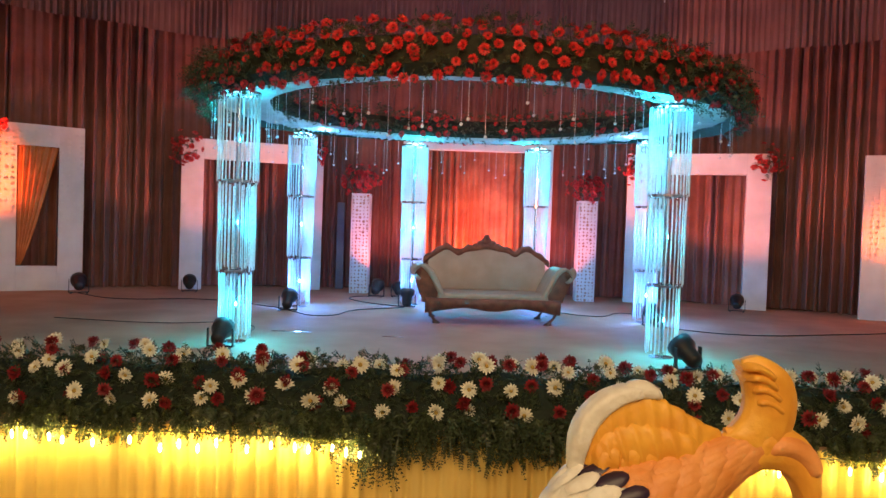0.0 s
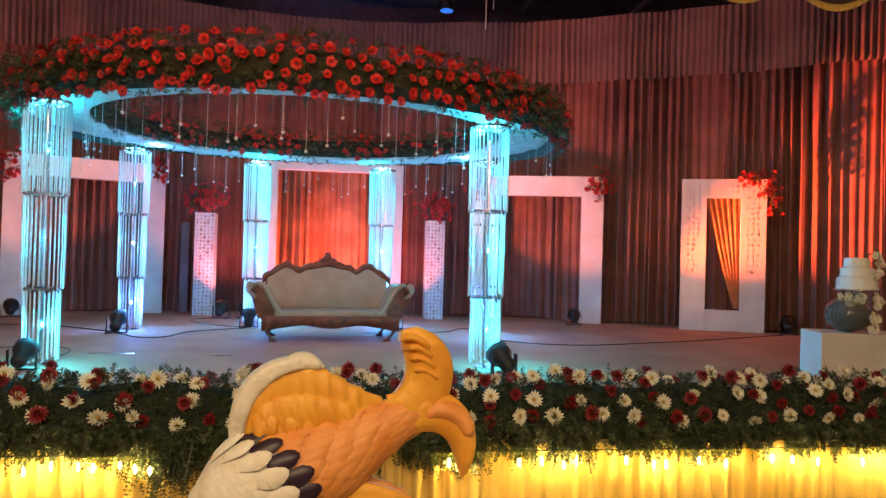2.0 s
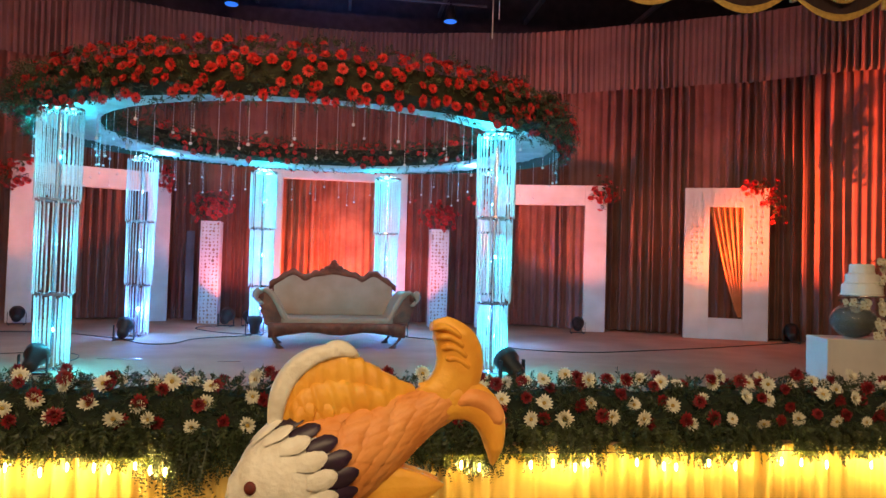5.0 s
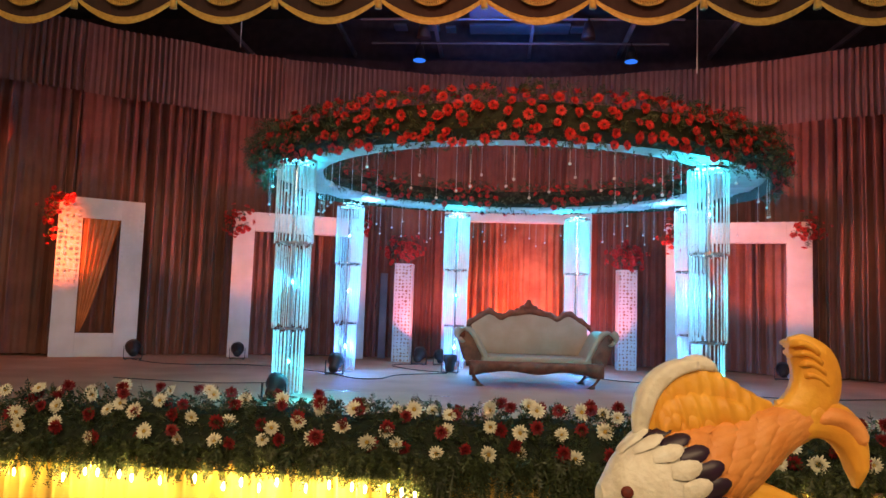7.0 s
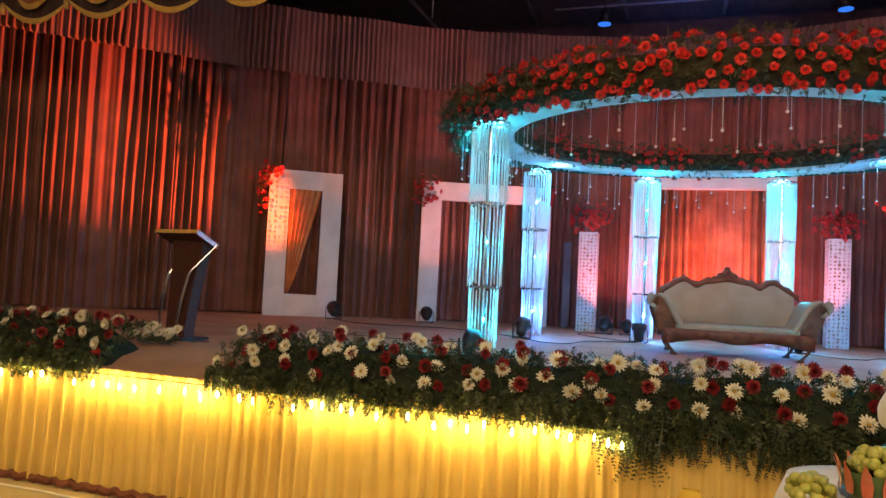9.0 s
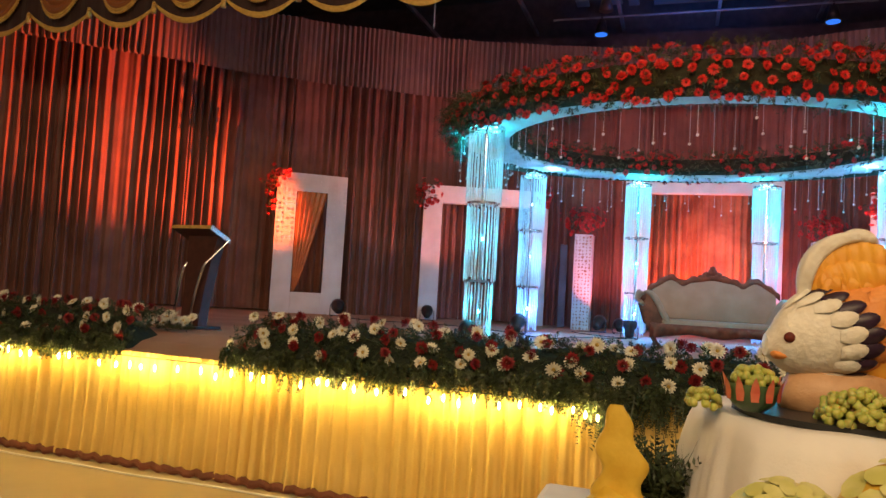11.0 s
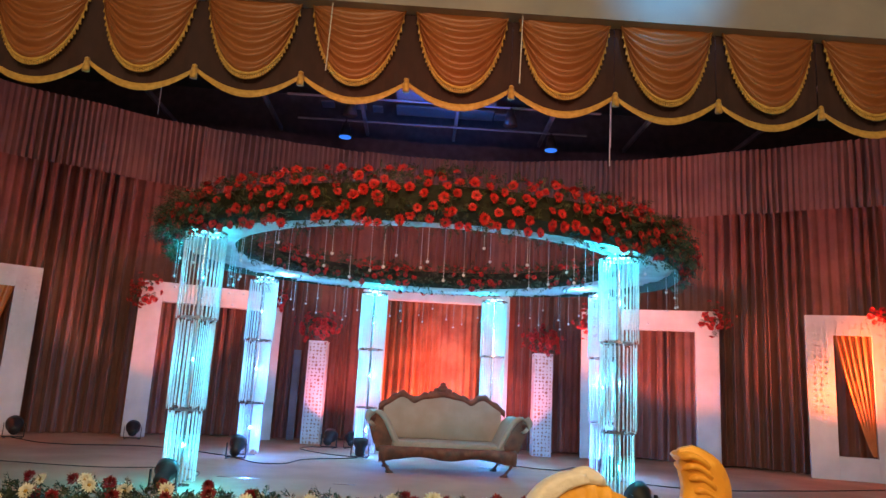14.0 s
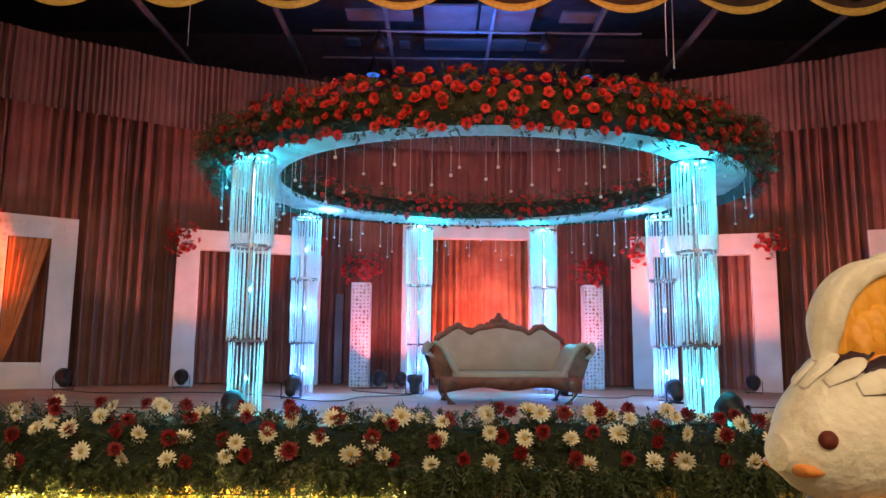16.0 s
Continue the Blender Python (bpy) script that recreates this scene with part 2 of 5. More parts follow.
def blades(name, rows, mat, parent, label=""):
    """Many small leaves in one mesh: rows of base, direction, side, length, width."""
    verts, faces = [], []
    for p, d, s_, l, w in rows:
        b = len(verts)
        mid = p + d * (l * 0.45)
        verts += [p, mid + s_ * (w / 2), p + d * l, mid - s_ * (w / 2)]
        faces.append((b, b + 1, b + 2, b + 3))
    ob = raw(name, [tuple(v) for v in verts], faces, mat)
    if parent:
        under(ob, parent)
    tagged(ob, label, kind="stuff")
    return ob


def rand_dir(rnd):
    return Vector((rnd.gauss(0, 1), rnd.gauss(0, 1), rnd.gauss(0, 1))).normalized()


def frond(rnd, p, d, l, n=9, leaf=0.05, width=0.009, droop=0.25):
    """Rows for a feathery fern spray along d."""
    side = d.cross(rand_dir(rnd)).normalized()
    rows = [(p.copy(), d, side, l, 0.007)]
    for i in range(1, n + 1):
        t = i / n
        q = p + d * (l * t) + Vector((0, 0, -droop * l * t * t))
        k = leaf * (1.15 - 0.75 * t)
        for sg in (-1, 1):
            e = (d * 0.55 + side * sg * 0.9 + rand_dir(rnd) * 0.25).normalized()
            rows.append((q, e, e.cross(rand_dir(rnd)).normalized(), k, width))
    return rows


# more materials
M_WHITEPETAL = material("white_petal", (0.86, 0.83, 0.70), 0.5, second=(0.78, 0.74, 0.58), scale=30, per_piece=0.15)
M_DISC = material("yellow_flower_disc", (0.55, 0.38, 0.08), 0.7, second=(0.35, 0.22, 0.04), scale=60)
M_REDDISC = material("dark_flower_disc", (0.16, 0.02, 0.01), 0.7, second=(0.08, 0.01, 0.008), scale=60)
M_FABRIC = material("white_pleated_fabric", (0.60, 0.62, 0.60), 0.55, second=(0.46, 0.49, 0.46), scale=5, bump=0.15, fine=60)
M_CHROME = material("polished_metal", (0.75, 0.76, 0.78), 0.18, 1.0, second=(0.6, 0.6, 0.62))
M_GOLD = material("gold_fringe", (0.66, 0.42, 0.10), 0.5, second=(0.46, 0.26, 0.05), scale=20, sheen=0.3)
M_MAROON = material("maroon_velvet", (0.045, 0.015, 0.014), 0.8, second=(0.03, 0.01, 0.01), sheen=0.2)
M_SWAG = material("bronze_satin", (0.32, 0.12, 0.042), 0.38, second=(0.29, 0.10, 0.035), scale=3, bump=0.08)
M_DRAPE = material("orange_sheer", (0.66, 0.25, 0.08), 0.5, second=(0.50, 0.17, 0.05), scale=4, bump=0.1)
M_LENS = material("lamp_lens", (0.2, 0.3, 0.5), 0.1, second=(0.1, 0.2, 0.4), emit=(0.03, 0.2, 1.0), emit_power=1.0)
M_BULB = material("warm_bulb", (1.0, 0.8, 0.4), 0.3, emit=(1.0, 0.68, 0.20), emit_power=520.0)
M_LED = material("cyan_led", (0.6, 0.9, 1.0), 0.3, emit=(0.20, 0.80, 1.0), emit_power=14.0)
M_CREAM = material("bulkhead_paint", (0.72, 0.72, 0.74), 0.6, second=(0.66, 0.66, 0.68), scale=1.5)
M_GLASS = material("bowl_glass", (0.85, 0.9, 0.9), 0.05, second=(0.8, 0.85, 0.85), transmission=0.9)
M_ICING = material("white_icing", (0.82, 0.78, 0.72), 0.5, second=(0.76, 0.71, 0.64), scale=9, bump=0.15, fine=40)
M_CLOTH = material("white_tablecloth", (0.78, 0.75, 0.72), 0.7, second=(0.68, 0.65, 0.62), scale=4, bump=0.15, fine=140)
M_GRAPE = material("green_grape", (0.48, 0.48, 0.12), 0.35, second=(0.36, 0.38, 0.07), scale=20, per_piece=0.25, subsurface=0.2)
M_MELONRED = material("watermelon_flesh", (0.55, 0.08, 0.05), 0.4, second=(0.62, 0.22, 0.12), scale=14)
M_MELONRIND = material("watermelon_rind", (0.03, 0.07, 0.025), 0.35, second=(0.10, 0.16, 0.06), scale=9)
M_MELONPALE = material("pale_melon_rind", (0.72, 0.66, 0.30), 0.45, second=(0.52, 0.50, 0.14), scale=10, bump=0.2, fine=30)
M_MELONYELLOW = material("carved_yellow_melon", (0.72, 0.48, 0.06), 0.45, second=(0.60, 0.36, 0.03), scale=12, bump=0.25, fine=30)
M_FISHWHITE = material("white_carved_radish", (0.82, 0.78, 0.70), 0.55, second=(0.70, 0.64, 0.55), scale=22, bump=0.5, fine=55)
M_FISHFIN = material("amber_carved_fin", (0.82, 0.42, 0.05), 0.5, second=(0.72, 0.30, 0.03), scale=10, bump=0.35, fine=35)
M_FISHPURPLE = material("dark_purple_petal", (0.035, 0.012, 0.04), 0.4, second=(0.02, 0.008, 0.02), scale=20)
M_PEDESTAL = material("tan_melon_flesh", (0.60, 0.36, 0.20), 0.5, second=(0.48, 0.27, 0.14), scale=14, bump=0.2)
M_HEM = material("rust_red_hem_cloth", (0.20, 0.065, 0.035), 0.7, second=(0.13, 0.04, 0.022), scale=9, bump=0.2)
M_LECTERN = material("dark_red_veneer", (0.075, 0.022, 0.015), 0.6, second=(0.05, 0.014, 0.010), scale=14, bump=0.15)
M_BULKHEAD = material("grey_bulkhead_paint", (0.34, 0.33, 0.32), 0.6, second=(0.27, 0.26, 0.26), scale=1.5, bump=0.1)
M_RUBBER = material("cable_rubber", (0.012, 0.012, 0.012), 0.6, second=(0.02, 0.02, 0.02))
M_CEILPANEL = material("grey_ceiling_board", (0.20, 0.22, 0.26), 0.7, second=(0.13, 0.14, 0.17), scale=2)

# ---------------------------------------------------------------- setting
BACK_Y, BACK_K = 12.95, 0.052        # the curtain wall: y = BACK_Y - BACK_K (x - CX)^2


def back(x, inset=0.0):
    """A point of the curtain wall and its inward normal."""
    dx = x - CX
    n = Vector((-2 * BACK_K * dx, -1)).normalized()
    return x + n.x * inset, BACK_Y - BACK_K * dx * dx + n.y * inset


tagged(part("floor", box(-14, 16, -9, 4.3, HALL - 0.1, HALL), M_HALL), "beige polished hall floor before the stage", "floor", kind="structure")
bm = bmesh.new()
prof = [(4.30, HALL - 0.1), (14.0, HALL - 0.1), (14.0, STAGE), (4.95, STAGE), (4.55, 0.90), (4.30, 0.83)]
va = [bm.verts.new((-12.0, y, z)) for y, z in prof]
vb = [bm.verts.new((14.0, y, z)) for y, z in prof]
for i in range(6):
    bm.faces.new((va[i], va[(i + 1) % 6], vb[(i + 1) % 6], vb[i]))
bm.faces.new(va[::-1])
bm.faces.new(vb)
bmesh.ops.recalc_face_normals(bm, faces=bm.faces)
tagged(part("stage_floor", bm, M_STAGE), "raised stage covered with dull pinkish-grey carpet", "stage", kind="structure")
tagged(part("ceiling", box(-14, 16, 6.2, 15, 7.9, 8.1), M_DARK), "black painted ceiling high over the stage", "ceiling", kind="structure")
tagged(part("hall_ceiling", box(-14, 16, -9, 6.0, 6.5, 6.7), M_CREAM), "pale flat ceiling of the hall", "ceiling", kind="structure")
tagged(part("bulkhead", box(-14, 16, 6.0, 6.2, 5.40, 8.1), M_BULKHEAD), "grey bulkhead over the stage opening", "wall", kind="structure")
tagged(part("wall_north", box(-14, 16, 14.2, 14.4, HALL, 8.0), M_DARK), "dark wall behind the stage curtains", "wall", kind="structure")
tagged(part("wall_south", box(-14, 16, -9.2, -9, HALL, 8.0), M_CREAM), "plain pale wall at the back of the hall", "wall", kind="structure")
tagged(part("wall_west", box(-14.2, -14, -9.2, 14.4, HALL, 8.0), M_CREAM), "plain pale side wall of the hall", "wall", kind="structure")
tagged(part("wall_east", box(16, 16.2, -9.2, 14.4, HALL, 8.0), M_CREAM), "plain pale side wall of the hall", "wall", kind="structure")


def drape(name, x0, x1, inset, z0, z1, mat, seed, label, group, fold=0.15, depth=0.085, rows=9):
    """A gathered curtain along the curved wall."""
    rnd = random.Random(seed)
    pts = [Vector(back(x)) for x in steps(x0, x1, 40)]
    length = sum((b - a).length for a, b in zip(pts, pts[1:]))
    ph = [rnd.uniform(0, 6.28) for _ in range(6)]
    n = max(20, int(length / fold * 8))

    def f(u, v):
        s = u * length
        k = s / fold * 6.283 + 1.9 * math.sin(s * 2.3 + ph[0]) + 1.5 * math.sin(s * 5.1 + ph[1])
        sway = 0.5 * math.sin(v * 2.6 + s * 1.7 + ph[2]) + 0.22 * math.sin(v * 9 + s * 6 + ph[4])
        amp = depth * (0.6 + 0.45 * math.sin(s * 3.7 + ph[3])) * (0.8 + 0.35 * (1 - v))
        px, py = back(x0 + (x1 - x0) * u, inset + 0.03 + amp * (math.sin(k + sway) + 0.38 * math.sin(2.3 * k + ph[2] + sway)))
        return (px, py, z0 + (z1 - z0) * v + (0.012 * math.sin(s * 3 + ph[5]) if v in (0.0, 1.0) else 0))
    v, q = sheet(steps(0, 1, n), steps(0, 1, rows), f)
    return tagged(raw(name, v, q, mat, smooth=True), label, "curtain", group)


XS = [CX - 11.0 + 1.375 * i for i in range(17)]
for i in range(16):
    if 6 < i < 9:
        continue
    drape("stage_curtain", XS[i] - 0.03, XS[i + 1] + 0.03, 0.02 * (i % 2), STAGE + 0.015, 5.25, M_CURTAIN, i, "full-length gathered rust-brown curtain hung round the stage", "stage curtains")
drape("stage_curtain", XS[7] - 0.03, CX - 0.92, 0.03, STAGE + 0.015, 5.25, M_CURTAIN, 30, "full-length gathered rust-brown curtain hung round the stage", "stage curtains")
drape("stage_curtain", CX + 1.0, XS[9] + 0.03, 0.03, STAGE + 0.015, 5.25, M_CURTAIN, 31, "full-length gathered rust-brown curtain hung round the stage", "stage curtains")
drape("stage_curtain", CX - 1.0, CX + 1.06, -0.03, 3.70, 5.25, M_CURTAIN, 33, "short gathered rust-brown curtain above the satin one", "stage curtains")
drape("satin_curtain", CX - 1.0, CX + 1.06, 0.0, STAGE + 0.015, 3.76, M_GOLDCLOTH, 32, "gathered orange satin curtain behind the central arch", "stage curtains", fold=0.12, depth=0.085)
for i in range(16):
    drape("curtain_pelmet", XS[i] - 0.03, XS[i + 1] + 0.03, 0.13 + 0.02 * (i % 2), 5.08, 6.20, M_PELMET, 50 + i, "short gathered brown pelmet cloth above the stage curtains", "curtain pelmets", fold=0.10, depth=0.036, rows=7)


# skirt of the stage front
def skirt(x0, x1, seed):
    rnd = random.Random(seed)
    ph = [rnd.uniform(0, 6.28) for _ in range(4)]

    def f(x, v):
        k = x / 0.115 * 6.283 + 2.0 * math.sin(x * 1.9 + ph[0]) + 1.4 * math.sin(x * 4.7 + ph[1])
        amp = 0.034 * (0.75 + 0.35 * math.sin(x * 3.1 + ph[2])) * (1.0 - 0.25 * v)
        y = 4.25 - amp * (math.sin(k) + 0.4 * math.sin(2.1 * k + ph[3] + v)) - 0.03 * (1 - v) ** 2
        z = HALL + 0.03 + 0.012 * math.sin(x * 9 + ph[1]) * (1 - v) + (0.83 - HALL - 0.03) * v
        return (x, y, z)
    v, q = sheet(steps(x0, x1, int((x1 - x0) * 90)), steps(0, 1, 8), f)
    root = thing("stage_skirt", pose((x0 + x1) / 2, 4.25, HALL), "pleated cream cloth skirt hung along the stage front", "stage skirt", "stage skirts")
    under(raw("cloth", v, q, M_SKIRT, smooth=True), root)
    v, q = sheet(steps(x0, x1, int((x1 - x0) * 24)), steps(0, 6.2832, 7), lambda x, a: (x, 4.19 - 0.012 * math.sin(x * 31) + 0.016 * math.cos(a), HALL + 0.036 + 0.012 * math.sin(x * 43) + 0.034 * math.sin(a)))
    under(raw("hem", v, q, M_HEM, label="ruffled dark red hem"), root)


for i in range(6):
    skirt(-9.5 + 3.3 * i, -9.5 + 3.3 * (i + 1), 0)

v, q = sheet(steps(-7.0, 3.0, 160), steps(0, 6.2832, 7), lambda x, a: (x, 4.06 - 0.035 * math.sin(x * 1.3) - 0.012 * math.sin(x * 5.1) + 0.014 * math.cos(a), HALL + 0.008 + 0.008 * math.sin(a)))
tagged(raw("trim", v, q, M_CLOTH, smooth=True), "long pale cloth roll lying on the floor before the stage skirt", "floor trim", kind="structure")

# string of warm lamps under the flower edge
lights = thing("string_light", pose(0.8, 4.15, 0.80), "string of warm yellow bulbs under the flower edge", "string light")
bm = bmesh.new()
bmesh.ops.create_icosphere(bm, subdivisions=1, radius=0.010)
ball = bpy.data.meshes.new("bulb")
bm.to_mesh(ball)
bm.free()
ball.materials.append(M_BULB)
rnd = random.Random(5)
for a, b in ((-8.5, 0.26), (1.80, 9.3)):
    under(part("wire", rod((a, 4.20, 0.80), (b, 4.20, 0.80), 0.004, n=6), M_RUBBER), lights)
    x = a + 0.1
    while x < b:
        placed("bulb", ball, pose(x, 4.145, 0.745 + rnd.uniform(-0.03, 0.02)) @ Matrix.Diagonal((0.7, 0.7, 2.6, 1)), lights)
        x += rnd.choice((0.08, 0.11, 0.14, 0.18, 0.22, 0.32))

# ---------------------------------------------------------------- flower ring
RX, RY, RCX, RCY = 2.45, 2.25, 0.80, 8.0


def ring_point(a, off, z):
    return Vector((RCX + (RX + off) * math.cos(a), RCY + (RY + off) * math.sin(a), z))


ring = thing("floral_ring", pose(RCX, RCY, 3.30), "round canopy ring covered with red gerberas and ferns on crystal columns", "floral canopy")
SECTION = [(-0.27, 3.40), (-0.27, 3.315), (-0.24, 3.295), (-0.15, 3.287), (0.0, 3.292), (0.15, 3.285), (0.27, 3.295), (0.30, 3.315), (0.31, 3.40)]


def pleat(a, s):
    k = (0.020 if s[1] < 3.296 and s[0] > -0.2 else 0.003) * math.sin(a * 210 + 4 * math.sin(a * 17) + s[0] * 12) * (0.7 + 0.5 * math.sin(a * 41))
    off = s[0] - 0.20 * max(0.0, math.sin(a)) * (s[0] > 0.2)
    return ring_point(a, off, s[1] + k - 0.008 + 0.055 * (s[0] + 0.27))


v, q = sheet(steps(0, 6.28318, 1500), SECTION, pleat)
under(raw("fabric_base", v, q, M_FABRIC, label="white pleated fabric underside", smooth=True), ring)
# unseen filler that closes the gaps, coloured as shade between the blooms
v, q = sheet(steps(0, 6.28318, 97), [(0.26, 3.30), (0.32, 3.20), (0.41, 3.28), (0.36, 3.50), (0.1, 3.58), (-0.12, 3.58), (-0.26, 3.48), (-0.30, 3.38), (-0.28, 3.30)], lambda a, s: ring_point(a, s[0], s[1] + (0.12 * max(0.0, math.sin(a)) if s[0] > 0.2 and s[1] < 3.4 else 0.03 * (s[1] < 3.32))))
under(raw("filler_core", v, q, M_CORE, label="added near-black filler giving the shade behind leaves and blooms"), ring)
# faces of the ring where blooms sit: offset and height with the way they face
ROWS = [(0.37, 3.20, 1.0, -0.3), (0.44, 3.28, 1.0, 0.0), (0.47, 3.38, 1.0, 0.15), (0.43, 3.49, 0.9, 0.4), (0.35, 3.58, 0.7, 0.7), (0.18, 3.64, 0.2, 1.0), (-0.33, 3.36, -1.0, 0.0), (-0.34, 3.45, -0.9, 0.3), (-0.32, 3.54, -0.8, 0.5), (-0.26, 3.62, -0.5, 0.9)]
gerbera = [flower("gerbera", 0.047, [M_REDPETAL, M_REDDISC], 14, 2, k, 0.3 + 0.15 * k) for k in range(3)]
rnd = random.Random(11)
spots = []
for off, z, o, u in ROWS:
    n = 150 if off > 0 else 110
    for i in range(n):
        if rnd.random() < (0.10 if off > 0 else 0.25):
            continue
        a = 6.2832 * (i + rnd.uniform(-0.42, 0.42)) / n
        if off < 0 and rnd.random() < 0.8 and min(abs(math.degrees(a) - c_) for c_ in (28, 70, 107, 140)) > 11:
            continue
        if off > 0.3 and z < 3.36 and math.sin(a) > 0:
            continue
        p = ring_point(a, off + rnd.uniform(-0.015, 0.03), z + rnd.uniform(-0.045, 0.045))
        d = Vector((math.cos(a) * o, math.sin(a) * o, u)) + rand_dir(rnd) * 0.45
        spots.append((p, d, rnd.uniform(0, 6.28), rnd.uniform(0.8, 1.15), rnd.randrange(3)))
spots.sort(key=lambda s_: s_[0].y)
for p, d, sp, sz, k in spots[:300]:
    placed("gerbera", gerbera[k], facing(p, d, sp, sz), ring)
verts, faces, slots = [], [], []
for p, d, sp, sz, k in spots[300:]:
    m, b = facing(p, d, sp, sz), len(verts)
    verts += [tuple(m @ v_.co) for v_ in gerbera[k].vertices]
    for poly in gerbera[k].polygons:
        faces.append(tuple(b + j for j in poly.vertices))
        slots.append(poly.material_index)
tagged(under(raw("gerbera_mass", verts, faces, [M_REDPETAL, M_REDDISC], slots=slots), ring), "red gerberas on the far side", kind="stuff")
rows = []
for i in range(4200):
    a = rnd.uniform(0, 6.2832)
    off, z, o, u = rnd.choice(ROWS)
    if off > 0.3 and z < 3.45 and math.sin(a) > 0:
        continue
    p = ring_point(a, off * rnd.uniform(0.80, 0.98), z + rnd.uniform(-0.07, 0.05))
    d = (Vector((math.cos(a) * o, math.sin(a) * o, u + rnd.uniform(-0.2, 0.4))) + rand_dir(rnd) * 0.7).normalized()
    rows += frond(rnd, p, d, rnd.uniform(0.06, 0.13), 6, 0.045, 0.011)
for i in range(150):  # loose sprays over the two front columns
    a = math.radians(rnd.gauss(212, 9) if rnd.random() < 0.6 else rnd.gauss(-38, 5))
    p = ring_point(a, rnd.uniform(0.36, 0.47), rnd.uniform(3.18, 3.58))
    d = (Vector((math.cos(a), math.sin(a), 0.1)) + rand_dir(rnd) * 0.6).normalized()
    rows += frond(rnd, p, d, rnd.uniform(0.12, 0.20), 7, 0.05, 0.014)
blades("fern_foliage", rows, M_LEAF, ring, "dark green fern sprays")


# hanging crystal strings
def bead_string(name, length, step, r, end):
    bm = bmesh.new()
    z = 0.0
    while z > -length:
        bmesh.ops.create_cone(bm, segments=5, radius1=r, radius2=r * 0.2, depth=r * 1.3, cap_ends=True, matrix=pose(0, 0, z))
        z -= step
    bmesh.ops.create_cone(bm, segments=3, radius1=0.0012, radius2=0.0012, depth=length, cap_ends=False, matrix=pose(0, 0, -length / 2))
    if end:
        bmesh.ops.create_icosphere(bm, subdivisions=1, radius=end, matrix=pose(0, 0, -length - end * 0.7))
    me = bpy.data.meshes.new(name)
    bm.to_mesh(me)
    bm.free()
    me.materials.append(M_CRYSTAL)
    return me


strings = [bead_string("crystal_string", l, 0.024, 0.0062, 0.016) for l in (0.26, 0.36, 0.46, 0.40)]
for i in range(66):
    a = 6.2832 * (i + rnd.uniform(-0.2, 0.2)) / 66
    placed("crystal_string", strings[i % 4], Matrix.Translation(ring_point(a, -0.25, 3.30)), ring)
for i in range(40):
    a = 6.2832 * (i + rnd.uniform(-0.2, 0.2)) / 40
    placed("crystal_string", strings[(i + 1) % 4], Matrix.Translation(ring_point(a, 0.29, 3.30)), ring)

# ---------------------------------------------------------------- crystal columns
TIERS = ((3.23, 0.80, 0.183, 30), (2.43, 0.80, 0.166, 27), (1.62, 0.62, 0.142, 24))


def tube_string(name, length):
    """A hanging strand of slim glass tubes with small beads between them."""
    bm = bmesh.new()
    z = 0.0
    while z > -length + 0.05:
        bmesh.ops.create_cone(bm, segments=5, radius1=0.0062, radius2=0.0062, depth=0.052, cap_ends=True, matrix=pose(0, 0, z - 0.026))
        bmesh.ops.create_cone(bm, segments=5, radius1=0.0085, radius2=0.004, depth=0.009, cap_ends=True, matrix=pose(0, 0, z - 0.058))
        z -= 0.064
    me = bpy.data.meshes.new(name)
    bm.to_mesh(me)
    bm.free()
    me.materials.append(M_CRYSTAL)
    return me


strand = {h: tube_string("strand", h) for h in (0.80, 0.62)}


def column(cx, cy):
    root = thing("crystal_column", pose(cx, cy, STAGE), "round three-tier column of hanging crystal strands lit cyan", "column", "crystal columns")
    part("pole", rod((0, 0, 0), (0, 0, 2.34), 0.022, n=12), M_CHROME, root)
    part("base_plate", rod((0, 0, 0), (0, 0, 0.012), 0.11, n=20), M_CHROME, root)
    bm = bmesh.new()
    for i in range(8):
        a = 0.785 * i
        add_box(bm, 0.10 * math.cos(a) - 0.012, 0.10 * math.cos(a) + 0.012, 0.10 * math.sin(a) - 0.012, 0.10 * math.sin(a) + 0.012, 2.285, 2.30)
    part("led_ring", bm, M_LED, root, "glowing cyan lamps under the ring")
    for top, h, r, n in TIERS:
        v, q = sheet(steps(0, 6.28318, 33), [(r - 0.006, 0), (r + 0.006, 0), (r + 0.006, -0.022), (r - 0.006, -0.022), (r - 0.006, 0)], lambda a, s: (s[0] * math.cos(a), s[0] * math.sin(a), top - STAGE + s[1]))
        hoop = raw("tier_hoop", v, q, M_CHROME, root, "chrome hoop")
        arms = bmesh.new()
        for k in range(3):
            add_rod(arms, (0, 0, top - STAGE - 0.011), (r * math.cos(2.094 * k), r * math.sin(2.094 * k), top - STAGE - 0.011), 0.004, n=5)
        part("spoke", arms, M_CHROME, hoop)
        for k in range(n):
            a = 6.2832 * k / n
            s_ = new("strand", strand[h])
            s_.parent = hoop
            s_.matrix_basis = Matrix.Translation((r * math.cos(a), r * math.sin(a), top - STAGE - 0.012 - 0.05 * ((k * 7) % 11) / 11)) @ Matrix.Rotation(a, 4, "Z")
    return root


first = column(*COLUMNS[0])
for cx, cy in COLUMNS[1:]:
    copy_thing(first, pose(cx, cy, STAGE, 0, 0, 37 * cx))


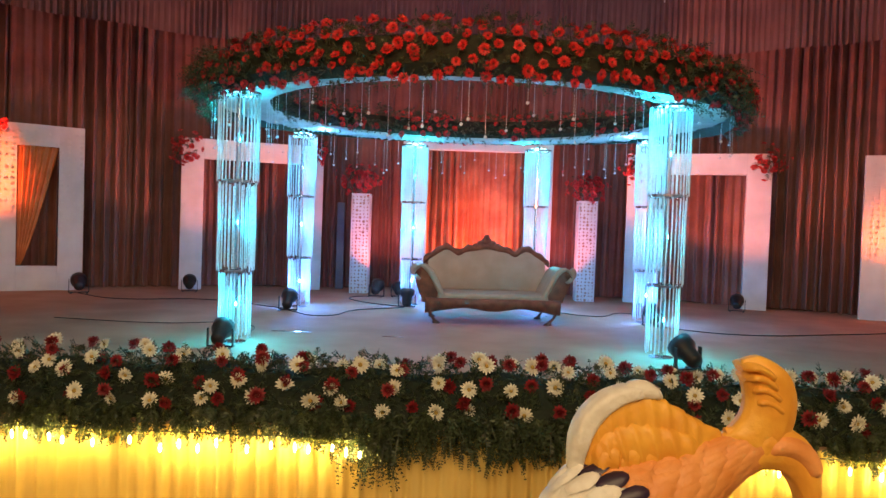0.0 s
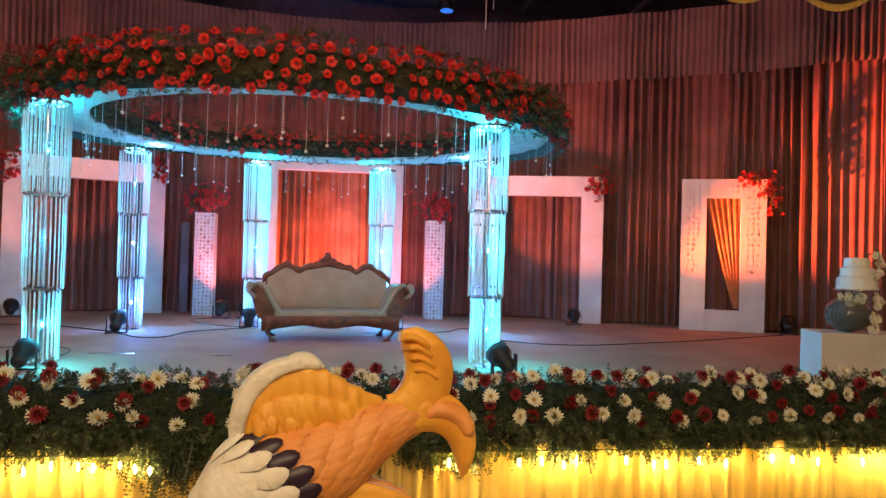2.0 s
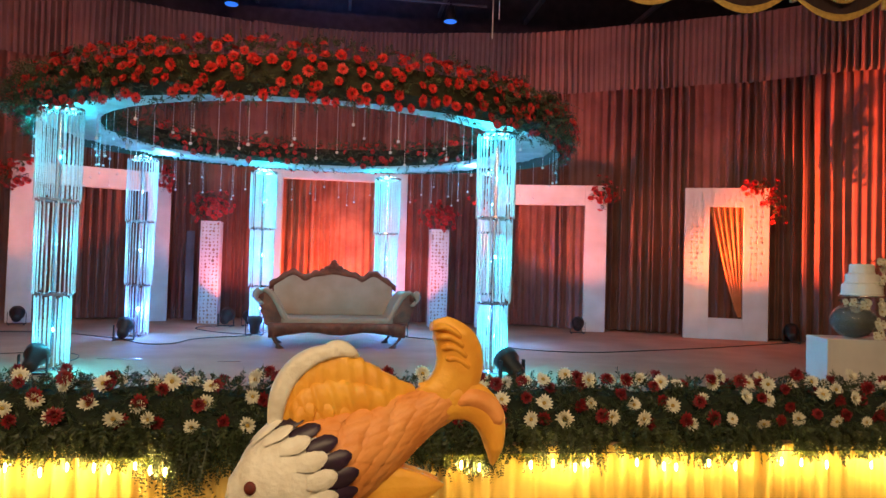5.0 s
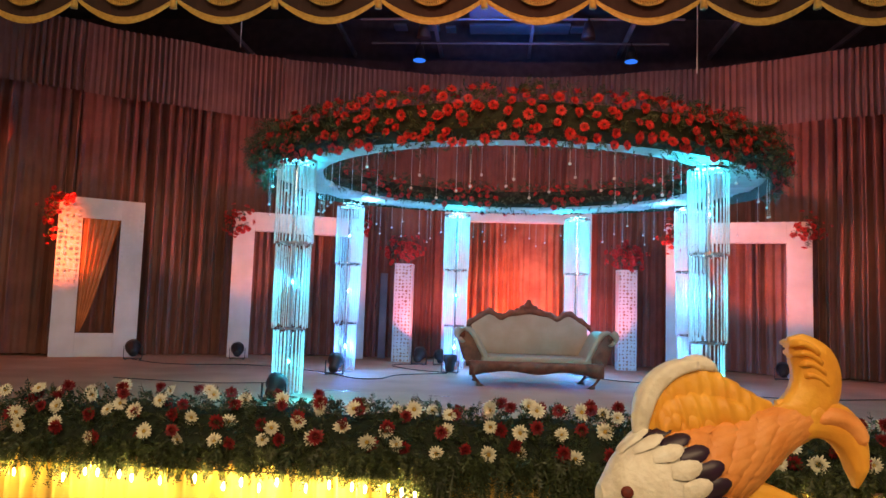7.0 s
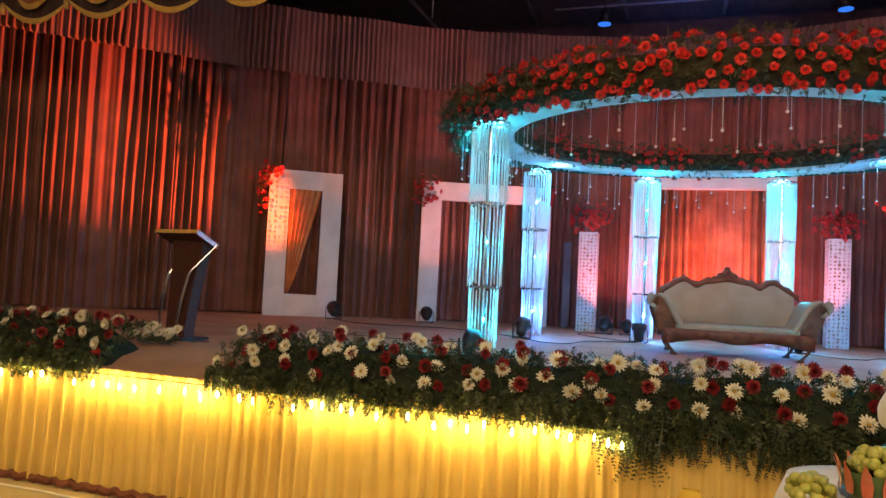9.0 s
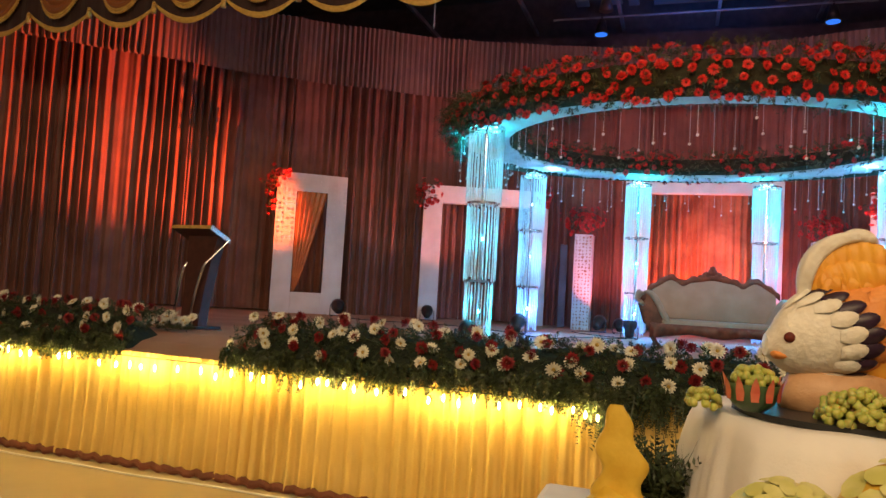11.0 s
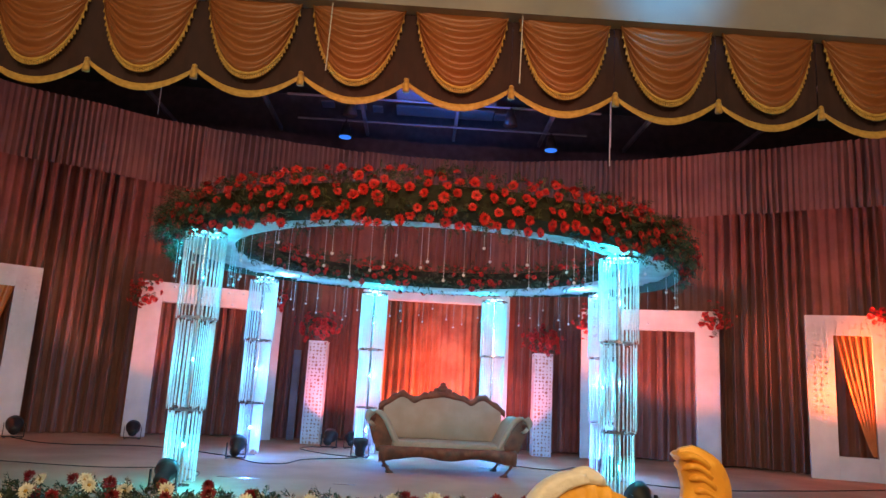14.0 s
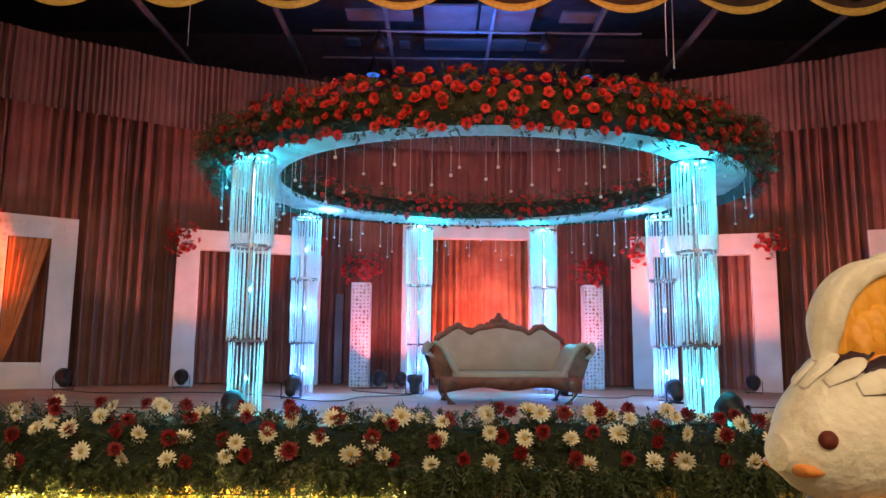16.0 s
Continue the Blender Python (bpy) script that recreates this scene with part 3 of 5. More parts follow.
# ---------------------------------------------------------------- decor frames
def pierced(w, h, cell, seed, depth=0.012, keep=lambda x, z: True):
    """A board of w by h in the xz plane, pierced cell by cell with uneven rounded holes."""
    rnd = random.Random(seed)
    nx, nz = max(1, round(w / cell)), max(1, round(h / cell))
    cw, ch = w / nx, h / nz
    verts, faces = [], []
    for i in range(nx):
        for j in range(nz):
            ox, oz = i * cw, j * ch
            ring8 = [(0, 0), (cw / 2, 0), (cw, 0), (cw, ch / 2), (cw, ch), (cw / 2, ch), (0, ch), (0, ch / 2)]
            b = len(verts)
            if not keep(ox + cw / 2, oz + ch / 2):
                verts += [(ox + x, 0, oz + z) for x, z in ring8]
                faces.append(tuple(range(b, b + 8)))
                continue
            tilt, el = rnd.uniform(0, 3.1), rnd.uniform(0.45, 0.8)
            r0 = rnd.uniform(0.22, 0.36) * min(cw, ch)
            jx, jz = rnd.uniform(-0.13, 0.13) * cw, rnd.uniform(-0.13, 0.13) * ch
            verts += [(ox + x, 0, oz + z) for x, z in ring8]
            hole = []
            for k in range(8):
                a = math.atan2(ring8[k][1] - ch / 2, ring8[k][0] - cw / 2)
                r = r0 * 1.25 * (1 if el > 0.75 else (el / math.sqrt((el * math.cos(a - tilt)) ** 2 + math.sin(a - tilt) ** 2)))
                hole.append((ox + cw / 2 + jx + r * math.cos(a), oz + ch / 2 + jz + r * math.sin(a)))
            verts += [(x, 0, z) for x, z in hole] + [(x, depth, z) for x, z in hole]
            for k in range(8):
                n = (k + 1) % 8
                faces += [(b + k, b + n, b + 8 + n, b + 8 + k), (b + 8 + k, b + 8 + n, b + 16 + n, b + 16 + k)]
    return verts, faces


def bunch(name, p, n, spread, seed, label, group, size=1.0):
    """A cluster of red blooms with leaves."""
    rnd = random.Random(seed)
    root = thing(name, Matrix.Translation(p), label, "flower bunch", group)
    rows = []
    for i in range(n):
        q = Vector((rnd.gauss(0, spread[0]), rnd.gauss(0, spread[1]) - 0.03, rnd.gauss(0, spread[2])))
        d = (q * 1.5 / max(spread) + Vector((0, -1.0, 0.25)) + rand_dir(rnd) * 0.4).normalized()
        ob = new("blossom", gerbera[i % 3])
        ob.parent = root
        ob.matrix_basis = facing(q + d * 0.02, d, rnd.uniform(0, 6), size * rnd.uniform(0.75, 1.15))
        rows += frond(rnd, q * 0.6, (d + rand_dir(rnd) * 0.9).normalized(), rnd.uniform(0.08, 0.16), 5, 0.05, 0.013)
    ob = blades("foliage", rows, M_LEAF, None, "dark green leaves")
    ob.parent = root
    return root


def decor_frame(name, a, b, z1, leg, beam, sill, thick, label, pattern=None):
    a, b = Vector((*a, STAGE)), Vector((*b, STAGE))
    w, ang = (b - a).length, math.atan2(b.y - a.y, b.x - a.x)
    root = thing(name, Matrix.Translation(a) @ Matrix.Rotation(ang, 4, "Z"), label, "decor frame", "white decor frames")
    h = z1 - STAGE
    pieces = [("leg", 0, leg, 0, h), ("leg", w - leg, w, 0, h), ("beam", leg, w - leg, h - beam, h)]
    if sill:
        pieces.append(("sill", leg, w - leg, 0, sill))
    for nm, x0, x1, z0, z2 in pieces:
        if pattern and nm != "sill":
            back_b = part(nm, box(x0, x1, 0.022, thick, z0, z2, 0.004), M_WHITE, root)
            lim = 0.9 if nm == "leg" else 0.0
            v, q = pierced(x1 - x0, z2 - z0, 0.082, pattern + int(x0 * 9), keep=lambda x, z: math.sin(z * 37 + x * 53) > -0.75 and z > lim and 0.04 < x < (x1 - x0) - 0.04 and z < (z2 - z0) - 0.05)
            face = raw("pierced_face", v, q, M_WHITE, back_b)
            face.matrix_basis = Matrix.Translation((x0, 0.0, z0))
            bm = bmesh.new()
            add_box(bm, x0, x0 + 0.012, 0.001, 0.0215, z0, z2)
            add_box(bm, x1 - 0.012, x1, 0.001, 0.0215, z0, z2)
            add_box(bm, x0 + 0.012, x1 - 0.012, 0.001, 0.0215, z2 - 0.012, z2)
            part("edging", bm, M_WHITE, back_b)
        else:
            part(nm, box(x0, x1, 0, thick, z0, z2, 0.008), M_WHITE, root)
    return root


decor_frame("arch_frame", (-3.70, 11.22), (-1.60, 12.03), 3.36, 0.34, 0.31, 0, 0.18, "plain white arch standing before the curtain")
decor_frame("arch_frame", (3.46, 11.86), (5.55, 11.24), 3.40, 0.36, 0.33, 0, 0.18, "plain white arch standing before the curtain")
decor_frame("arch_frame", (-0.29, 12.35), (2.30, 12.35), 3.66, 0.44, 0.24, 0, 0.18, "plain white arch round the orange satin curtain")
PL, PR = ((-5.90, 9.92), (-4.90, 10.57)), ((6.57, 10.52), (7.74, 10.08))
decor_frame("window_frame", *PL, 3.36, 0.33, 0.31, 0.36, 0.09, "white pierced window frame with a swept orange drape", 3)
decor_frame("window_frame", *PR, 3.33, 0.37, 0.30, 0.33, 0.09, "white pierced window frame with a swept orange drape", 7)


def swept_drape(a, b, leg, z0, z1, flip, seed):
    """A thin drape gathered from the top of a window frame to one lower corner."""
    a, b = Vector(a), Vector(b)
    w, ang = (b - a).length, math.atan2(b.y - a.y, b.x - a.x)
    rnd = random.Random(seed)
    ph = rnd.uniform(0, 6)

    def f(u, v):
        top = leg + (w - 2 * leg) * (0.03 + 0.97 * u)
        low = leg + (w - 2 * leg) * (0.02 + 0.10 * u)
        x = low + (top - low) * (v ** 0.85)
        if flip:
            x = w - x
        return (x, 0.05 + 0.018 * math.sin(u * 34 + ph) * (0.4 + v) + 0.008 * math.sin(u * 71 + v * 3), z0 + (z1 - z0) * v - STAGE)
    v, q = sheet(steps(0, 1, 70), steps(0, 1, 14), f)
    ob = raw("window_drape", v, q, M_DRAPE, smooth=True)
    ob.matrix_basis = Matrix.Translation((a.x, a.y, STAGE)) @ Matrix.Rotation(ang, 4, "Z")
    return tagged(ob, "thin orange drape swept to one side of the window frame", "drape", "window drapes")


swept_drape(*PL, 0.33, 1.32, 3.06, False, 1)
swept_drape(*PR, 0.37, 1.30, 3.04, True, 2)

BUNCH = "bunch of red flowers with leaves tied to a frame corner"
bunch("flower_bunch", (-5.78, 9.80, 3.28), 30, (0.10, 0.04, 0.06), 1, BUNCH, "corner bunches", 1.0)
bunch("flower_bunch", (-5.90, 9.80, 3.02), 30, (0.05, 0.04, 0.15), 2, BUNCH, "corner bunches", 1.0)
bunch("flower_bunch", (7.42, 9.98, 3.30), 30, (0.14, 0.04, 0.05), 3, BUNCH, "corner bunches", 1.0)
bunch("flower_bunch", (7.70, 9.95, 3.02), 30, (0.06, 0.04, 0.16), 4, BUNCH, "corner bunches", 1.0)
bunch("flower_bunch", (-3.60, 11.12, 3.18), 42, (0.13, 0.05, 0.11), 5, BUNCH, "corner bunches", 1.0)
bunch("flower_bunch", (-1.62, 11.90, 3.22), 30, (0.06, 0.05, 0.12), 6, BUNCH, "corner bunches", 1.0)
bunch("flower_bunch", (5.44, 11.20, 3.26), 42, (0.15, 0.05, 0.10), 7, BUNCH, "corner bunches", 1.0)
bunch("flower_bunch", (3.50, 11.72, 3.22), 30, (0.07, 0.05, 0.13), 8, BUNCH, "corner bunches", 1.0)

for x in (-0.91, 2.81):
    root = thing("flower_pillar", pose(x, 11.85, STAGE), "square white pillar pierced with leaf-shaped holes", "pillar", "pierced pillars")
    # solid box; its duller colour gives the shade seen through the holes
    part("core", box(-0.125, 0.125, -0.125, 0.125, 0, 1.60), M_STAGE, root, "solid dull box coloured as the shaded inside")
    for k in range(4):
        v, q = pierced(0.30, 1.62, 0.058, 20 + k, 0.02)
        side = raw("pierced_side", v, q, M_WHITE, root)
        side.matrix_basis = Matrix.Rotation(1.5708 * k, 4, "Z") @ Matrix.Translation((-0.15, -0.15, 0))
    part("cap", box(-0.152, 0.152, -0.152, 0.152, 1.62, 1.64, 0.004), M_WHITE, root)
    bunch("flower_bouquet", (x, 11.78, 2.80), 120, (0.15, 0.10, 0.10), 40 + int(x), "round bouquet of red flowers on a white pierced pillar", "pillar bouquets", 0.95)

tagged(part("white_board", box(-1.40, -1.27, 12.33, 12.37, STAGE, 2.45, 0.004), M_CEILPANEL), "narrow pale board leaning before the curtain", "board")


# ---------------------------------------------------------------- sofa
def sofa():
    root = thing("sofa", pose(1.155, 8.40, STAGE, 0, 0, 6.0), "carved dark wooden sofa with cream upholstery and scroll arms", "sofa")
    hw = 0.80
    # seat and rail
    part("seat_cushion", box(-0.66, 0.66, 0.0, 0.66, 0.27, 0.355, 0.03), M_UPHOLSTERY, root, "cream upholstered seat", True)

    def rail(x, s):
        wave = 0.018 * math.cos(x * 9.5) + (0.03 if abs(x) > 0.62 else 0) * (abs(x) - 0.62) * 8
        prof = [(0.0, 0.30), (-0.03, 0.29), (-0.045, 0.24), (-0.03, 0.19 - wave), (0.0, 0.17 - wave), (0.03, 0.19 - wave), (0.03, 0.30), (0.0, 0.30)]
        y, z = prof[s]
        return (x, y + 0.012 * math.sin(x * 40) * (s in (1, 2, 3)), z)
    v, q = sheet(steps(-hw, hw, 60), range(8), rail)
    raw("front_rail", v, q, M_WOOD, root, "carved front rail", True)
    part("back_rail", box(-hw, hw, 0.66, 0.72, 0.18, 0.34, 0.01), M_WOOD, root)

    def crest(x):
        """Height of the back over its width."""
        x = abs(x)
        h = 0.87 - 0.16 * max(0.0, (x - 0.50) / 0.30) ** 1.4
        h += 0.035 * math.exp(-(x / 0.14) ** 2) + 0.02 * math.exp(-((x - 0.53) / 0.08) ** 2) - 0.055 * math.exp(-((x - 0.36) / 0.07) ** 2)
        return h

    def lean(z):
        return 0.62 + 0.20 * (z - 0.35)
    v, q = sheet(steps(-0.74, 0.74, 50), steps(0, 1, 10), lambda x, t: (x, lean(0.36 + (crest(x) - 0.40) * t) - 0.05 - 0.05 * math.sin(3.14 * t) * math.cos(x * 1.9), 0.36 + (crest(x) - 0.40) * t))
    raw("backrest", v, q, M_UPHOLSTERY, root, "cream padded back", True)
    v, q = sheet(steps(-0.80, 0.80, 90), steps(0, 6.2832, 11), lambda x, a: (x, lean(crest(x)) + 0.045 * math.sin(a), crest(x) - 0.01 + (0.050 + 0.010 * math.sin(x * 47)) * math.cos(a)))
    raw("crest_rail", v, q, M_WOOD, root, "carved wavy crest rail", True)
    v, q = sheet(steps(-0.76, 0.76, 40), steps(0, 1, 5), lambda x, t: (x, lean(0.3 + (crest(x) - 0.3) * t) + 0.02, 0.20 + (crest(x) - 0.2) * t))
    raw("back_board", v, q, M_WOOD, root)
    bm = bmesh.new()
    for x, z, r in ((0, 0.965, 0.060), (-0.07, 0.93, 0.052), (0.07, 0.93, 0.052), (-0.14, 0.90, 0.04), (0.14, 0.90, 0.04), (0, 1.02, 0.035)):
        bmesh.ops.create_icosphere(bm, subdivisions=2, radius=r, matrix=pose(x, lean(0.9), z) @ Matrix.Diagonal((1.1, 0.6, 1.0, 1)))
    part("crest_carving", bm, M_WOOD, root, "carved central crown", True)
    for sg in (-1, 1):
        line = [(0.58, 0.31), (0.63, 0.38), (0.68, 0.48), (0.73, 0.58), (0.79, 0.655), (0.86, 0.685), (0.93, 0.665), (0.965, 0.605), (0.955, 0.545), (0.91, 0.525), (0.88, 0.555)]

        def swoop(t):
            """The arm's line from the seat up and out into a scroll."""
            ks = steps(0, 1, len(line))
            near = [min(1.0, max(0.0, t + d)) for d in (-0.05, -0.025, 0, 0.025, 0.05)]
            return (float(np.mean([np.interp(n, ks, [p[0] for p in line]) for n in near])), float(np.mean([np.interp(n, ks, [p[1] for p in line]) for n in near])))

        v, q = sheet(steps(0, 1, 40), steps(0, 1, 5), lambda t, s: (sg * swoop(t)[0], 0.04 + 0.60 * s, swoop(t)[1]))
        raw("arm_pad", v, q, M_UPHOLSTERY, root, "cream padded scroll arm", True)
        v, q = sheet(steps(0, 1, 40), steps(0, 6.2832, 9), lambda t, a: (sg * (swoop(t)[0] + 0.030 * math.cos(a)), 0.02 + 0.026 * math.sin(a), swoop(t)[1] + 0.030 * math.cos(a) * (1 if t > 0.55 else -0.6)))
        raw("arm_front", v, q, M_UPHOLSTERY, root, "cream rolled arm edge", True)
        bm = bmesh.new()
        add_rod(bm, (sg * 0.905, 0.035, 0.60), (sg * 0.905, 0.62, 0.60), 0.050, n=18)
        part("arm_roll", bm, M_WOOD, root, "dark scroll end", True)
        for y in (0.035, 0.60):
            v, q = sheet(steps(0, 0.66, 20), steps(0, 1, 6), lambda t, k: (sg * (swoop(t)[0] + (0.60 + 0.36 * t - swoop(t)[0]) * k), y + 0.010 * math.sin(k * 3.14 * 3), swoop(t)[1] - 0.01 + (0.24 + 0.10 * t * t - swoop(t)[1]) * k))
            raw("arm_panel", v, q, M_WOOD, root, "carved dark wooden arm panel", True)
        for y, k in ((0.02, 1.0), (0.64, 0.8)):
            def leg(t, a):
                r = 0.045 - 0.026 * math.sin(t * 2.6) + (0.018 if t > 0.85 else 0)
                bend = 0.045 * math.sin(t * 4.2) * k
                return (sg * (hw - 0.10 + bend) + r * math.cos(a), y - bend * 0.5 + r * math.sin(a), 0.23 * (1 - t))
            v, q = sheet(steps(0, 1, 14), steps(0, 6.2832, 11), leg)
            raw("leg", v, q, M_WOOD, root, "curved cabriole leg", True)
    return root


sofa()


# ---------------------------------------------------------------- par lamps on the stage floor
def par_lamp(x, y, turn, tilt, size=1.0):
    root = thing("par_lamp", pose(x, y, STAGE, 0, 0, turn) @ Matrix.Scale(size, 4), "black par can stage lamp on a floor yoke", "stage lamp", "floor par lamps")
    body = pose(0, 0, 0.145, tilt * 1.7, 0, 0)
    prof = [(0.0, -0.13), (0.05, -0.13), (0.07, -0.10), (0.075, 0.0), (0.11, 0.05), (0.115, 0.13), (0.105, 0.13), (0.09, 0.06), (0.0, 0.05)]
    v, q = sheet(steps(0, 6.2832, 19), prof, lambda a, s: tuple(body @ Vector((s[0] * math.cos(a), s[0] * math.sin(a), s[1]))))
    raw("housing", v, q, M_BLACK, root, "", True)
    bm = bmesh.new()
    add_box(bm, -0.135, -0.125, -0.02, 0.02, 0.02, 0.20)
    add_box(bm, 0.125, 0.135, -0.02, 0.02, 0.02, 0.20)
    add_box(bm, -0.135, 0.135, -0.02, 0.02, 0.008, 0.02)
    part("yoke", bm, M_BLACK, root)
    for sg in (-1, 1):
        part("foot", box(sg * 0.105 - 0.015, sg * 0.105 + 0.015, -0.12, 0.12, 0.0, 0.008), M_BLACK, root)
    return root


for x, y, turn, tilt, size in ((-1.33, 6.22, 0, -35, 0.85), (2.66, 5.98, 25, -35, 0.98), (-1.42, 9.05, 0, -30, 0.90), (0.03, 9.92, 0, -8, 0.90), (2.02, 10.0, 0, -15, 0.90), (-4.72, 10.15, 30, -40, 0.98), (-3.42, 10.95, 20, -40, 0.90), (-0.55, 11.25, -10, -35, 0.94), (-0.22, 11.35, 10, -35, 0.82), (5.0, 11.0, -20, -40, 0.90), (8.02, 9.9, -30, -40, 0.98), (3.14, 8.85, 0, -30, 0.90)):
    par_lamp(x, y, turn, tilt, size)


def cable(pts, r=0.006):
    c = bpy.data.curves.new("cable", "CURVE")
    c.dimensions, c.bevel_depth, c.bevel_resolution = "3D", r, 1
    sp = c.splines.new("BEZIER")
    sp.bezier_points.add(len(pts) - 1)
    for b, p in zip(sp.bezier_points, pts):
        b.co = p
        b.handle_left_type = b.handle_right_type = "AUTO"
    c.materials.append(M_RUBBER)
    return tagged(new("power_cable", c), "black power cable lying on the stage carpet", "cable", "stage cables")


Z = STAGE + 0.006
cable([(-4.7, 10.1, Z), (-3.9, 9.6, Z), (-2.8, 9.9, Z), (-1.5, 9.2, Z)])
cable([(-1.4, 9.0, Z), (-0.9, 8.6, Z), (-0.6, 9.3, Z), (0.0, 9.8, Z)])
cable([(0.0, 9.9, Z), (-0.6, 10.3, Z), (-0.9, 11.0, Z), (-0.5, 11.3, Z)])
cable([(2.0, 10.0, Z), (2.6, 9.6, Z), (3.1, 10.1, Z), (3.2, 8.9, Z)])
cable([(-3.6, 7.6, Z), (-2.4, 7.5, Z), (-1.6, 7.7, Z), (-1.3, 6.5, Z)], 0.004)
cable([(3.1, 8.8, Z), (3.9, 8.3, Z), (5.2, 8.6, Z), (7.9, 9.8, Z)])
# bright strips in place of the light streaks that fall on the carpet
for x, y, l, turn in ((-0.95, 7.25, 0.42, 1), (0.10, 7.15, 0.22, 0), (1.75, 9.4, 0.35, 3)):
    tagged(part("floor_light_streak", box(x - l / 2, x + l / 2, y, y + 0.03, STAGE, STAGE + 0.004), M_CHROME), "thin shiny strip standing in for a streak of light on the carpet", "floor strip", "floor strips")


# ---------------------------------------------------------------- flower beds along the stage edge
daisy = [flower("white_daisy", 0.055, [M_WHITEPETAL, M_DISC], 15, 2, 20 + k, 0.18 + 0.12 * k, 0.24) for k in range(3)]
rose = [flower("red_gerbera", 0.050, [M_DEEPRED, M_REDDISC], 13, 3, 30 + k, 0.5, 0.2) for k in range(3)]


def flower_bed(x0, x1, seed, whites, reds):
    rnd = random.Random(seed)
    root = thing("flower_bed", pose((x0 + x1) / 2, 4.5, 0.85), "long bed of white daisies and red gerberas among dark ferns", "flower bed", "stage edge flower beds")
    n = int((x1 - x0) * 10)
    # added sloping filler under the ferns, darkened to pass for their shade
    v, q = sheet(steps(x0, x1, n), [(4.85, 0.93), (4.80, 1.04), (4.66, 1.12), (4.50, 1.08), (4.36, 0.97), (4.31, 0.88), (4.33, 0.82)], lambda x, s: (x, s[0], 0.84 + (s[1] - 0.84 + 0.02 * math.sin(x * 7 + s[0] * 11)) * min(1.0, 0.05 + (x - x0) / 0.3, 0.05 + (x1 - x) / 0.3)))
    under(raw("filler_core", v, q, M_CORE, label="added near-black filler giving the shade behind leaves and blooms"), root)
    tiers = [(4.74, 1.16, 0.9), (4.58, 1.15, 0.5), (4.43, 1.07, 0.3), (4.32, 0.97, 0.1)]
    for kind, name, meshes, total in ((0, "white_daisy", daisy, whites), (1, "red_gerbera", rose, reds)):
        per = total // 4
        for k, (y, z, up) in enumerate(tiers):
            for i in range(per):
                x = x0 + (x1 - x0) * (i + 0.5 * kind + 0.25 * (k % 2) + rnd.uniform(-0.28, 0.28)) / per
                if not x0 < x < x1:
                    continue
                p = Vector((x, y + rnd.uniform(-0.05, 0.05), z + rnd.uniform(-0.035, 0.045)))
                d = Vector((rnd.gauss(0, 0.35), -1, up + rnd.gauss(0, 0.3)))
                placed(name, meshes[rnd.randrange(3)], facing(p + d.normalized() * 0.02, d, rnd.uniform(0, 6), rnd.uniform(0.85, 1.15)), root)
    rows = []
    for i in range(int(330 * (x1 - x0))):
        y, z, up = rnd.choice(tiers)
        p = Vector((rnd.uniform(x0, x1), y + rnd.uniform(-0.05, 0.1), z + rnd.uniform(-0.10, -0.01)))
        d = (Vector((0, -0.7, up + 0.1)) + rand_dir(rnd) * 0.75).normalized()
        rows += frond(rnd, p, d, rnd.uniform(0.06, 0.15), 6, 0.045, 0.010)
    blades("fern_foliage", rows, M_LEAF, root, "dark green fern sprays")
    rows = []
    for i in range(int(46 * (x1 - x0))):  # clumps of sprays over the edge
        c = rnd.uniform(x0, x1)
        dense = 0.15 < c < 2.1
        long = 0.12 + 0.12 * max(0, math.sin(c * 2.3 + 1.0)) * max(0, math.sin(c * 5.7)) + (0.05 if dense else 0)
        for k in range(7 if dense else 4):
            p = Vector((c + rnd.gauss(0, 0.035), rnd.uniform(4.16, 4.28), rnd.uniform(0.84, 0.98)))
            d = Vector((rnd.gauss(0, 0.28), rnd.uniform(-0.35, 0.0), -1)).normalized()
            rows += frond(rnd, p, d, long * rnd.uniform(0.6, 1.35), 14, 0.040, 0.012, 0.0)
    blades("hanging_fern", rows, M_LEAF, root, "feathery ferns hanging over the edge")
    return root


flower_bed(-2.75, 9.4, 1, 176, 164)
flower_bed(-9.0, -3.75, 2, 70, 70)
bunch2 = thing("lectern_flowers", pose(-3.95, 5.05, 0.95), "small bunch of white daisies at the lectern's foot", "flower bunch")
rnd = random.Random(9)
rows = []
for i in range(14):
    p = Vector((rnd.uniform(-0.30, 0.25), rnd.uniform(-0.1, 0.1), rnd.uniform(0.06, 0.16)))
    ob = new("white_daisy", daisy[i % 3])
    ob.parent = bunch2
    ob.matrix_basis = facing(p, (rnd.gauss(0, 0.4), -0.8, 0.8), rnd.uniform(0, 6), 1.05)
    for k in range(4):
        rows += frond(rnd, Vector((p.x, p.y, 0.01)), (Vector((0, -0.3, 0.8)) + rand_dir(rnd) * 0.6).normalized(), rnd.uniform(0.08, 0.15), 5)
blades("foliage", rows, M_LEAF, None, "dark green ferns").parent = bunch2


